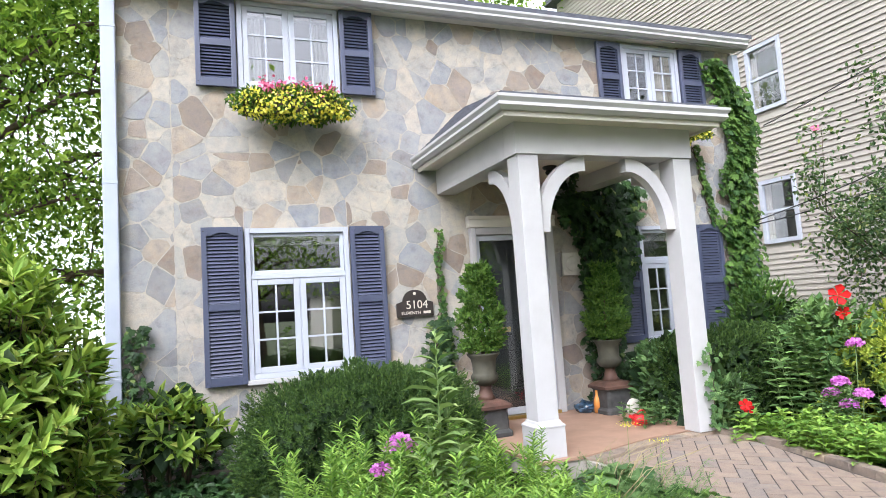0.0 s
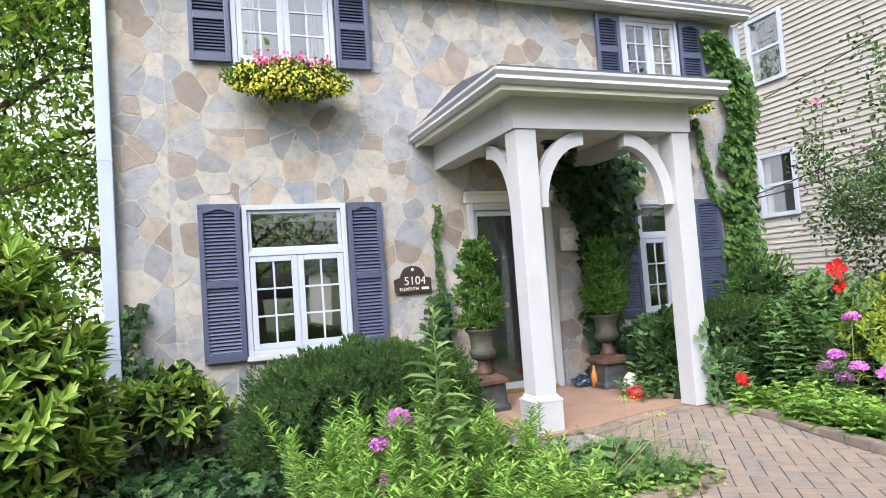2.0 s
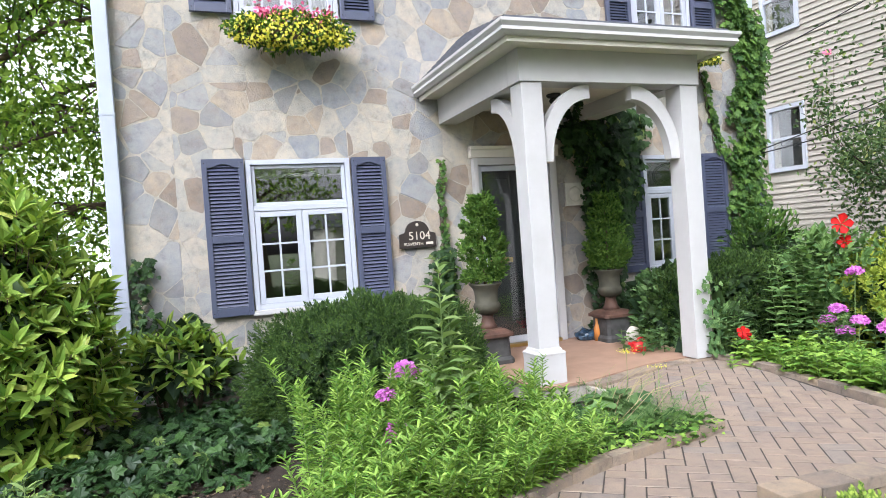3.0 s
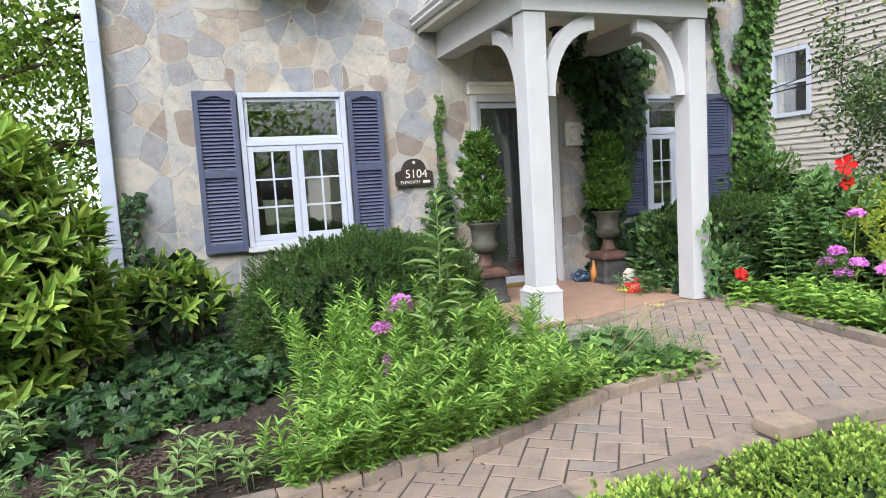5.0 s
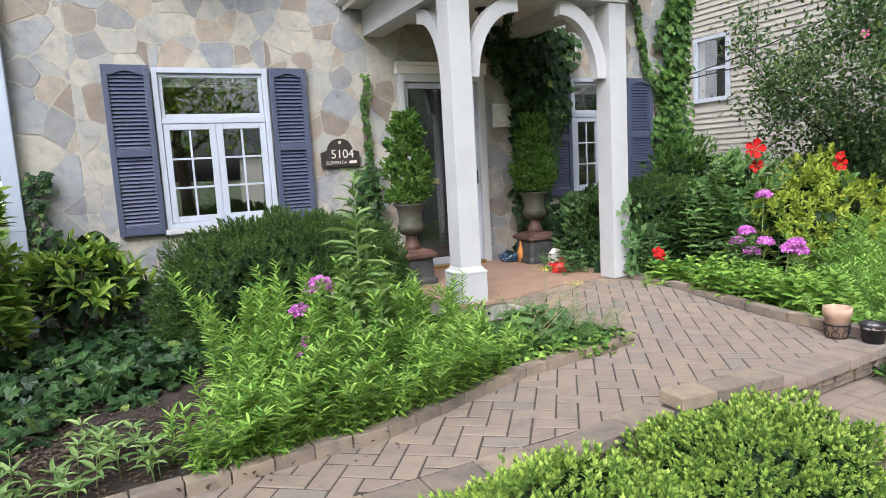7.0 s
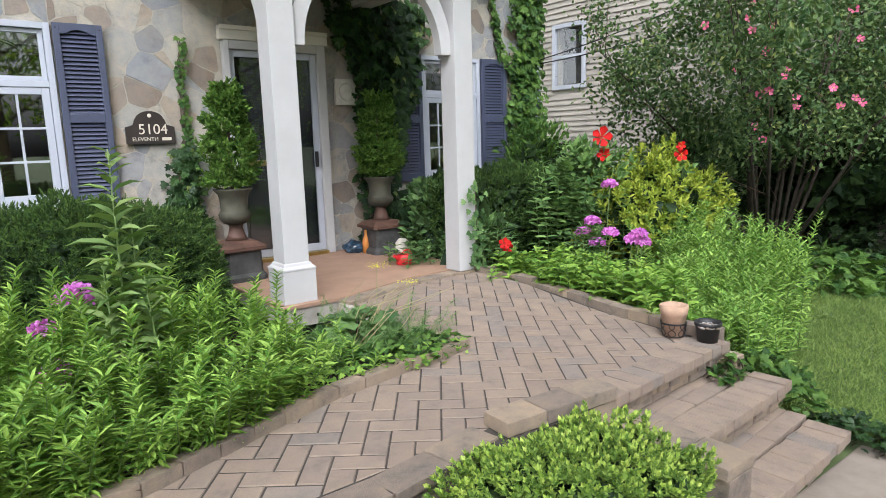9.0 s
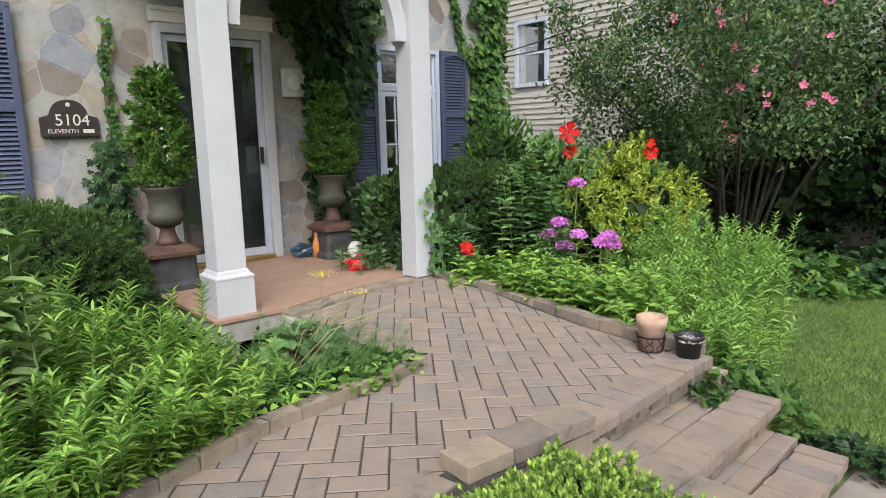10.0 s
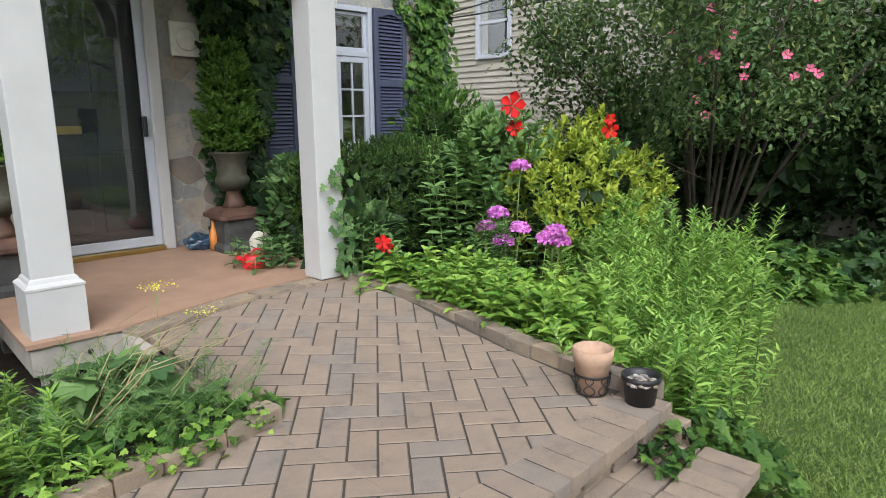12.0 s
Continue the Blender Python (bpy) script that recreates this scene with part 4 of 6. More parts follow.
def urn(cx, cy, z, label):
    t = thing("urn_planter", (cx, cy, z), label, "planter", "porch urns")
    part("base", lathe(bmesh.new(), cx, cy, [(0.19, z + 0.002), (0.19, z + 0.04), (0.165, z + 0.07), (0.16, z + 0.25), (0.175, z + 0.27)], 32, True), M_PEDGREY, t)
    part("cap", lathe(bmesh.new(), cx, cy, [(0.20, z + 0.272), (0.20, z + 0.30), (0.15, z + 0.335), (0.10, z + 0.35)], 32, True), M_PED, t, "rusty stepped pedestal cap")
    part("foot", lathe(bmesh.new(), cx, cy, [(0.10, z + 0.35), (0.075, z + 0.39), (0.055, z + 0.46), (0.065, z + 0.49)], 24), M_PED, t)
    part("bowl", lathe(bmesh.new(), cx, cy, [(0.05, z + 0.48), (0.10, z + 0.50), (0.132, z + 0.54), (0.138, z + 0.575), (0.125, z + 0.60), (0.115, z + 0.61), (0.118, z + 0.70), (0.13, z + 0.75), (0.162, z + 0.785), (0.165, z + 0.80), (0.12, z + 0.79)], 28), M_URN, t)
    return t


def topiary(cx, cy, z, h, r, label):
    t = thing("topiary_shrub", (cx, cy, z), label, "shrub", "porch topiaries")
    n = 620
    f = RNG.random(n) ** 1.1
    a = RNG.random(n) * 6.283
    prof = r * np.clip(np.minimum(1.0, 0.6 + 1.6 * f), 0, 1) * (1 - np.clip((f - 0.25) / 0.75, 0, 1) ** 1.5 * 0.8)
    q = np.column_stack([np.cos(a), np.sin(a), np.zeros(n)])
    p = np.column_stack([np.full(n, cx), np.full(n, cy), z + h * f]) + q * (prof * (0.45 + 0.5 * RNG.random(n)))[:, None]
    p += (lumps(p, 9, 0.10))[:, None] * q
    pos, d, u = shoots(p, q + 0.5 * unit(n) + np.array((0, 0, 0.7)), 9, 0.075)
    part("foliage", leaves("foliage", pos, d, u, 0.05 * (0.6 + 0.6 * RNG.random(len(pos))), 0.024, "willow"), L_TOPIARY, t)
    part("trunk", tube(bmesh.new(), [(cx, cy, z - 0.02), (cx, cy, z + h * 0.9)], [0.018, 0.006]), M_BARK, t)
    return t


urn(3.04, 5.68, 0.60, "mossy bronze urn on a dark cast pedestal")
topiary(3.04, 5.68, 1.40, 0.84, 0.20, "bushy green cone shrub in the urn")
urn(4.69, 5.93, 0.60, "mossy bronze urn on a rusty pedestal among ivy")
topiary(4.69, 5.93, 1.40, 0.82, 0.20, "bushy green cone shrub in the urn")
can = thing("watering_can", (4.45, 5.17, 0.60), "small red plastic watering can on the deck", "watering can")
part("body", lathe(bmesh.new(), 4.45, 5.17, [(0.075, 0.602), (0.082, 0.61), (0.072, 0.68), (0.066, 0.695), (0.05, 0.70)], 20), M_RED, can)
part("handle", tube(bmesh.new(), [(4.45 + 0.05 * math.cos(a) + 0.03, 5.17, 0.685 + 0.05 * math.sin(a)) for a in np.linspace(-0.6, 3.3, 12)], 0.009), M_RED, can)
part("spout", tube(bmesh.new(), [(4.39, 5.17, 0.64), (4.35, 5.15, 0.68), (4.32, 5.14, 0.70)], [0.02, 0.014, 0.016], 10), M_RED, can)
st = bmesh.new()
bmesh.ops.create_icosphere(st, subdivisions=3, radius=0.085, matrix=Matrix.Translation((4.74, 5.62, 0.68)) @ Matrix.Diagonal((1, 0.75, 1.15, 1)))
for v in st.verts:
    v.co += v.normal * 0.012 * noise.noise(v.co * 20)
single("garden_stone", st, M_LIMESTONE, "pale rounded carved stone on the deck", "ornament")
frog = bmesh.new()
bmesh.ops.create_icosphere(frog, subdivisions=3, radius=0.11, matrix=Matrix.Translation((4.46, 6.12, 0.66)) @ Matrix.Diagonal((1.35, 0.9, 0.6, 1)))
for v in frog.verts:
    v.co += v.normal * 0.05 * noise.noise(v.co * 16)
single("glazed_bowl", frog, M_BLUECER, "dark blue glazed ornament on the deck", "ornament")
single("amber_bottle", lathe(bmesh.new(), 4.52, 5.98, [(0.035, 0.602), (0.04, 0.72), (0.03, 0.76), (0.014, 0.80), (0.014, 0.85)], 14), M_AMBER, "amber ceramic bottle beside the urn", "bottle")

# plaques
pl = thing("address_plaque", (2.58, 6.33, 1.80), "dark arched house number plaque with pale lettering", "plaque")
bm = bmesh.new()
out = [(2.375, 1.80), (2.785, 1.80), (2.785, 1.945), (2.72, 1.965), (2.70, 2.02)] + [(2.58 + 0.12 * math.cos(a), 2.00 + 0.085 * math.sin(a)) for a in np.linspace(0.2, 2.94, 12)] + [(2.46, 2.02), (2.44, 1.965), (2.375, 1.945)]
a = [bm.verts.new((x, 6.325, z)) for x, z in out]
b = [bm.verts.new((x, 6.35, z)) for x, z in out]
bm.faces.new(a)
for i in range(len(out)):
    bm.faces.new((a[i], b[i], b[(i + 1) % len(out)], a[(i + 1) % len(out)]))
part("plate", bm, M_PLAQUE, pl)


def lettering(text, x, y, z, size, parent, mat):
    cu = bpy.data.curves.new("lettering", "FONT")
    cu.body, cu.size, cu.extrude, cu.align_x = text, size, 0.002, "CENTER"
    tmp = bpy.data.objects.new("lettering", cu)
    scene.collection.objects.link(tmp)
    me = bpy.data.meshes.new_from_object(tmp.evaluated_get(bpy.context.evaluated_depsgraph_get()))
    bpy.data.objects.remove(tmp)
    me.transform(Matrix.Translation((x, y, z)) @ Matrix.Rotation(radians(90), 4, "X"))
    me.materials.clear()
    return part("lettering", me, mat, parent)


lettering("5104", 2.60, 6.322, 1.885, 0.125, pl, M_LETTER)
lettering("ELEVENTH", 2.53, 6.322, 1.825, 0.046, pl, M_LETTER)
part("lettering_bar", boxes((2.67, 6.321, 1.827, 2.75, 6.325, 1.855)), M_LETTER, pl)
part("ornament", lathe(bmesh.new(), 0, 0, [(0.018, 0), (0.012, 0.004)], 8), M_LETTER, pl).matrix_basis = Matrix.Translation((2.58, 6.324, 2.045)) @ Matrix.Rotation(radians(90), 4, "X")
wp = thing("relief_plaque", (4.57, 6.34, 2.16), "pale carved limestone relief tile on the wall", "plaque")
part("tile", boxes((4.44, 6.318, 2.155, 4.70, 6.352, 2.425), bevel=0.006), M_LIMESTONE, wp)
part("relief", lathe(bmesh.new(), 0, 0, [(0.09, 0), (0.085, 0.008), (0.06, 0.004), (0.03, 0.012)], 20), M_LIMESTONE, wp).matrix_basis = Matrix.Translation((4.57, 6.318, 2.29)) @ Matrix.Rotation(radians(90), 4, "X")

# ---------------------------------------------------------------- neighbour
nh = thing("neighbour_house", (16, 8, 0), "tall beige clapboard house next door", "house")
NX = 12.3
holes = [(9.6, 10.42, 2.86, 4.15), (9.6, 10.42, 5.8, 7.2)]
bm = bmesh.new()
for a, b in ((-1.0, 9.6), (10.42, 18.0)):
    box(bm, NX + 0.03, a, -0.1, NX + 0.3, b, 12)
for a, b in ((-0.1, 2.86), (4.15, 5.8), (7.2, 12)):
    box(bm, NX + 0.03, 9.6, a, NX + 0.3, 10.42, b)
box(bm, NX + 0.3, -1, -0.1, NX + 9, -0.7, 12), box(bm, NX + 0.3, 17.7, -0.1, NX + 9, 18, 12), box(bm, NX + 8.7, -0.7, -0.1, NX + 9, 17.7, 12)
part("wall", bm, M_SIDING, nh)
z = 0.1
while z < 11.9:
    segs = [(-1.0, 18.0)]
    for h in holes:
        if z + 0.13 > h[2] - 0.05 and z < h[3] + 0.05:
            segs = [(-1.0, h[0] - 0.06), (h[1] + 0.06, 18.0)]
    for s0, e0 in segs:
        me = bpy.data.meshes.new("clapboard")
        me.from_pydata([(NX + 0.028, s0, z), (NX + 0.028, e0, z), (NX - 0.002, s0, z), (NX - 0.002, e0, z), (NX + 0.026, s0, z + 0.118), (NX + 0.026, e0, z + 0.118)], [], [(0, 1, 3, 2), (2, 3, 5, 4)])
        part("clapboard", me, M_SIDING, nh)
    z += 0.118
for y0, y1, z0, z1 in holes:
    w = part("window", boxes((NX - 0.03, y0 - 0.06, z0 - 0.06, NX + 0.06, y0 + 0.03, z1 + 0.06), (NX - 0.03, y1 - 0.03, z0 - 0.06, NX + 0.06, y1 + 0.06, z1 + 0.06), (NX - 0.03, y0 + 0.03, z1 - 0.03, NX + 0.06, y1 - 0.03, z1 + 0.06), (NX - 0.03, y0 + 0.03, z0 - 0.06, NX + 0.06, y1 - 0.03, z0 + 0.03), (NX - 0.01, y0 + 0.03, (z0 + z1) / 2 - 0.03, NX + 0.05, y1 - 0.03, (z0 + z1) / 2 + 0.03), bevel=0.004), M_VINYL, nh, "white sash window")
    g = part("pane", boxes((NX + 0.02, y0, z0, NX + 0.028, y1, z1)), M_STORM, w)
    g.visible_shadow = False
    # dark sheet added in place of the unlit room behind the glass
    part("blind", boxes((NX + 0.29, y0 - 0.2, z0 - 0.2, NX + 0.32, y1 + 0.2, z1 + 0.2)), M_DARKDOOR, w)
bm = bmesh.new()
prism(bm, [(NX - 0.3, -1.3), (NX + 9.3, -1.3), (NX + 9.3, 18.3), (NX - 0.3, 18.3)], 12.0, 12.2)
part("roof", bm, M_SHINGLE, nh)
for a, b, sag in (((7.5, 6.0, 4.0), (11.9, 4.4, 6.6), 0.3), ((7.4, 6.2, 2.75), (11.9, 4.0, 4.9), 0.35), ((7.4, 6.25, 2.7), (11.9, 4.2, 4.3), 0.4)):
    pts = [Vector(a).lerp(Vector(b), f) - Vector((0, 0, sag * 4 * f * (1 - f) * 0.5)) for f in np.linspace(0, 1, 16)]
    single("cable", tube(bmesh.new(), pts, 0.008, 5), M_BLACKIRON, "black service cable between the houses", "cable", "service cables")


# ---------------------------------------------------------------- trees
def tree(base, height, spread, n_leaf, label, crown_z=0.35, trunk=0.22, leaf_size=0.13, mat=None, seed=1, name="tree", limbs=26):
    rnd = np.random.default_rng(seed)
    t = thing(name, base, label, "tree")
    b = Vector(base)
    bm = bmesh.new()
    top = b + Vector((rnd.normal() * 0.4, rnd.normal() * 0.4, height * 0.92))
    spine = [b.lerp(top, f) + Vector((rnd.normal(), rnd.normal(), 0)) * 0.15 * f for f in np.linspace(0, 1, 7)]
    tube(bm, spine, [trunk * (1 - 0.85 * f) for f in np.linspace(0, 1, 7)], 9)
    tips = []
    for i in range(limbs):
        f = crown_z + (0.98 - crown_z) * (i + rnd.random()) / limbs
        k = min(5, int(f * 6))
        p = spine[k].lerp(spine[k + 1], f * 6 - k)
        a = i * 2.399 + rnd.normal() * 0.3
        reach = spread * (0.55 + 0.5 * rnd.random()) * math.sqrt(max(0.08, 1 - ((f - crown_z) / (1 - crown_z) - 0.25) ** 2 * 1.35))
        e = p + Vector((math.cos(a) * reach, math.sin(a) * reach, reach * (0.15 + 0.45 * rnd.random())))
        m = p.lerp(e, 0.5) + Vector((0, 0, 0.12 * reach))
        r = trunk * 0.36 * (1 - 0.6 * f)
        tube(bm, [p, m, e], [r, r * 0.6, r * 0.15], 6)
        for j in range(6):
            q = p.lerp(m, 0.3 + 0.7 * rnd.random()) if j < 2 else m.lerp(e, rnd.random())
            d = Vector(rnd.normal(size=3)) * reach * 0.22
            tube(bm, [q, q + d * 0.6 + Vector((0, 0, 0.03)), q + d], [r * 0.3, r * 0.2, 0.004], 4)
            tips.append(q + d)
        tips.append(e)
    part("trunk", bm, M_BARK, t)
    tips = np.array([tuple(p) for p in tips])
    idx = rnd.integers(0, len(tips), n_leaf)
    size = spread * (0.10 + 0.14 * rnd.random(len(tips)))
    p = tips[idx] + rnd.normal(size=(n_leaf, 3)) * np.array((1, 1, 0.55)) * size[idx][:, None]
    d = rnd.normal(size=(n_leaf, 3)) + np.array((0, 0, -0.3))
    L = leaf_size * (0.7 + 0.6 * rnd.random(n_leaf))
    part("crown", leaves("crown", p, d, rnd.normal(size=(n_leaf, 3)) * 0.7 + np.array((0, 0, 1)), L, L * 0.55, "diamond"), mat or L_TREE, t)
    return t


tree((-3.6, 12.5, 0), 12, 4.6, 78000, "large leafy shade tree beside the house", 0.16, 0.3, 0.13, None, 3, limbs=44)
tree((-8.5, 18, 0), 13, 5.0, 42000, "tall leafy tree behind the house", 0.15, 0.3, 0.2, None, 4)
tree((8.5, 19, 0), 13.5, 4.2, 12000, "tall leafy tree rising behind the roof", 0.35, 0.28, 0.2, None, 5)
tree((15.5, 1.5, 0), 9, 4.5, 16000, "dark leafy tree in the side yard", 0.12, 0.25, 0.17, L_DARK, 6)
# street side, seen in the window panes
tree((-6, -14, 0), 10, 4.5, 7000, "street tree across the front yard", 0.25, 0.28, 0.25, None, 8)
tree((3, -16, 0), 11, 5, 7000, "street tree across the front yard", 0.25, 0.28, 0.25, None, 9)
tree((11, -13, 0), 10, 4.5, 7000, "street tree across the front yard", 0.25, 0.28, 0.25, None, 10)
single("road", boxes((-200, -11, -0.1, 200, -5.5, 0.004)), plain("asphalt", (0.055, 0.055, 0.055), 0.9, var=0.2, scale=8, relief=0.5), "grey asphalt street before the house", "road", kind="structure")

m, nt, b = material("bright_haze")
b.inputs["Base Color"].default_value = (0.8, 0.8, 0.8, 1)
b.inputs["Emission Color"].default_value = (0.96, 0.98, 1.0, 1)
b.inputs["Emission Strength"].default_value = 0.95
single("backdrop", boxes((-110, 75, -1, 60, 75.2, 55)), m, "bright hazy sky beyond the gardens", "sky", kind="structure")

def street_house(cx, cy):
    t = thing("street_house", (cx, cy, 0), "white clapboard house across the street", "house")
    holes = [(cx - 2.9, cx - 1.9, 1.0, 2.4), (cx + 1.9, cx + 2.9, 1.0, 2.4), (cx - 0.5, cx + 0.5, 0.1, 2.2)]
    part("wall", wall_grid(bmesh.new(), cx - 4, cx + 4, -0.1, 3.0, cy, cy + 0.25, holes), M_CREAM, t)
    part("wall", boxes((cx - 4, cy - 6, -0.1, cx - 3.75, cy, 3.0), (cx + 3.75, cy - 6, -0.1, cx + 4, cy, 3.0), (cx - 4, cy - 6.25, -0.1, cx + 4, cy - 6, 3.0)), M_CREAM, t)
    bm = bmesh.new()
    v = [bm.verts.new(c) for c in ((cx - 4.3, cy + 0.6, 2.95), (cx + 4.3, cy + 0.6, 2.95), (cx - 4.3, cy - 3, 4.9), (cx + 4.3, cy - 3, 4.9), (cx - 4.3, cy - 6.6, 2.95), (cx + 4.3, cy - 6.6, 2.95))]
    for f in ((0, 1, 3, 2), (2, 3, 5, 4), (0, 2, 4), (1, 5, 3), (0, 4, 5, 1)):
        bm.faces.new([v[k] for k in f])
    part("roof", bm, M_SHINGLE, t)
    for x0, x1, z0, z1 in holes:
        w = part("window" if z0 > 0.5 else "door", boxes((x0, cy + 0.05, z0, x0 + 0.07, cy + 0.27, z1), (x1 - 0.07, cy + 0.05, z0, x1, cy + 0.27, z1), (x0 + 0.07, cy + 0.05, z1 - 0.07, x1 - 0.07, cy + 0.27, z1), (x0 + 0.07, cy + 0.05, z0, x1 - 0.07, cy + 0.27, z0 + 0.07)), M_VINYL, t)
        # opaque pane, coloured dark for the unlit room behind it
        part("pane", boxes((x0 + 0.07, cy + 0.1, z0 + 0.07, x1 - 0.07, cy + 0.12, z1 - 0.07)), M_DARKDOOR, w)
    return t


street_house(11.5, -23)
fence = thing("picket_fence", (10.5, -19, 0), "white picket fence across the street", "fence")
for z in (0.3, 0.8):
    part("rail", boxes((7.5, -19.02, z, 14.5, -18.98, z + 0.08)), M_VINYL, fence)
for i in range(47):
    x = 7.5 + 0.15 * i
    part("picket", prism(bmesh.new(), [(x, -18.978), (x + 0.08, -18.978), (x + 0.08, -18.955), (x, -18.955)], 0.0, 1.1), M_VINYL, fence)

# ---------------------------------------------------------------- shrubs by the house


def whorl_bush(name, center, radii, tips, size, mat, label, per=8, **kw):
    """A broad-leaved evergreen: rosettes of long leaves at the shoot ends."""
    t = thing(name, (center[0], center[1], 0.5), label, "shrub")
    p, d = dome(center, radii, tips, **kw)
    d = d / np.linalg.norm(d, axis=1, keepdims=True) * 0.7 + np.array((0, 0, 0.75)) + 0.3 * unit(len(p))
    d = d / np.linalg.norm(d, axis=1, keepdims=True)
    P, D, U = [], [], []
    bm = bmesh.new()
    for q, e in zip(p, d):
        e = Vector(e)
        a = e.orthogonal().normalized()
        b = e.cross(a)
        o = RNG.random() * 6.28
        tube(bm, [Vector(q) - e * 0.16, Vector(q)], [0.005, 0.003], 4)
        for j in range(per):
            c = o + j * 2.4
            side = a * math.cos(c) + b * math.sin(c)
            P.append(Vector(q) - e * 0.012 * j)
            D.append(side * (0.7 + 0.06 * j) + e * (1.0 - 0.12 * j) + Vector((0, 0, 0.05)))
            U.append(e)
    L = size * (0.7 + 0.5 * RNG.random(len(P)))
    part("foliage", leaves("foliage", P, D, U, L, L * 0.34, "willow"), mat, t)
    tagged(part("twig_mass", bm, M_BARK, t), kind="stuff")
    for i in range(8):
        a = i * 0.8
        bm = bmesh.new()
        tube(bm, [(center[0] + 0.1 * math.cos(a), center[1] + 0.1 * math.sin(a), 0.4), (center[0] + radii[0] * 0.6 * math.cos(a), center[1] + radii[1] * 0.6 * math.sin(a), center[2] + radii[2] * 0.5)], [0.02, 0.006], 5)
        part("branch", bm, M_BARK, t)
    # the shaded inside is painted by these dark leaves
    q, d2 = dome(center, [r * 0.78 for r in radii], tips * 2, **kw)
    part("inner_shade_leaves", leaves("inner_shade_leaves", q, unit(len(q)) + np.array((0, 0, -0.3)), d2, 0.2, 0.12, "diamond"), L_DARK, t)
    return t


whorl_bush("laurel_shrub", (-1.35, 4.9, 1.25), (1.15, 0.75, 1.25), 1500, 0.155, L_LAUREL, "tall yellow-green laurel shrub beside the corner", low=-0.8, rough=0.2, depth=0.35)
whorl_bush("laurel_shrub", (0.15, 5.6, 0.95), (0.45, 0.32, 0.36), 75, 0.15, L_LAUREL, "young laurel shoots at the foot of the wall", low=-0.4, rough=0.2)
sprig_bush("yew_shrub", (1.66, 5.15, 0.62), (1.0, 0.78, 0.77), 9000, 12, 0.032, L_YEW, L_YEWNEW, "clipped dark green rounded yew shrub", aspect=0.33, run=0.06, base=0.45, low=-0.75, rough=0.17, depth=0.16, upness=0.1, scale=5.5, square=0.25)
sprig_bush("boxwood_shrub", (2.81, 1.60, 0.20), (0.52, 0.38, 0.42), 5200, 10, 0.022, L_BOX, L_BOXNEW, "fresh light green clipped boxwood before the wall", aspect=0.6, run=0.032, low=-0.5, rough=0.24, depth=0.14, scale=6, square=0.45, upness=0.5, group="front boxwoods")
sprig_bush("boxwood_shrub", (1.70, 1.52, 0.25), (0.54, 0.36, 0.43), 4600, 10, 0.022, L_BOX, L_BOXNEW, "light green boxwood mound before the low wall", aspect=0.6, run=0.032, low=-0.75, rough=0.24, depth=0.14, scale=6, square=0.45, upness=0.5, group="front boxwoods")
sprig_bush("yew_hedge", (6.1, 5.35, 0.75), (1.25, 0.5, 0.66), 4200, 11, 0.042, L_YEW, L_YEWNEW, "clipped dark green hedge under the window", aspect=0.35, run=0.07, base=0.45, low=-0.8, rough=0.10, square=0.6, depth=0.2)
sprig_bush("golden_shrub", (6.95, 4.15, 0.90), (0.80, 0.45, 0.60), 1500, 9, 0.062, L_GOLD, L_GOLD, "golden green loose shrub in the side bed", shape="lance", aspect=0.45, run=0.09, base=0.4, low=-0.7, rough=0.6, depth=0.35, scale=3.5)
bush("corner_shrub", (7.15, 5.95, 1.15), (0.55, 0.35, 0.75), 2600, 0.09, L_IVYLIGHT, "leafy green shrub below the ivy corner", aspect=0.4, shape="lance", low=-0.8, rough=0.6, depth=0.6)

def ground_ivy(name, pts, size, mat, label, shape="ivy", category="ivy", group="", tilt=0.8):
    pts = np.asarray(pts)
    t = thing(name, tuple(pts[0]), label, category, group)
    n = len(pts)
    d = unit(n) * np.array((1, 1, 0.35))
    L = size * (0.6 + 0.7 * RNG.random(n))
    part("foliage", leaves("foliage", pts, d, unit(n) * tilt + np.array((0, -0.25, 1.0)), L, L * 0.95, shape), mat, t)
    bm = bmesh.new()
    for q in pts[:: max(1, n // 60)]:
        tube(bm, [Vector(q) + Vector((0.01, 0.03, -0.6 * size)), Vector(q)], 0.0025, 4)
    tagged(part("runner_mass", bm, M_DARKBARK, t), kind="stuff")
    return t


def heap(cx, cy, rx, ry, z, h, n):
    a, r = RNG.random(n) * 6.283, np.sqrt(RNG.random(n))
    return np.column_stack([cx + rx * r * np.cos(a), cy + ry * r * np.sin(a), z + h * (1 - r ** 2) * (0.4 + 0.6 * RNG.random(n)) + 0.03])


def bed_line(x):
    return np.interp(x, [-0.8, 0.6, 1.5, 2.0, 2.5, 3.0, 3.5], [2.47, 2.53, 2.60, 2.78, 2.94, 3.02, 3.10])


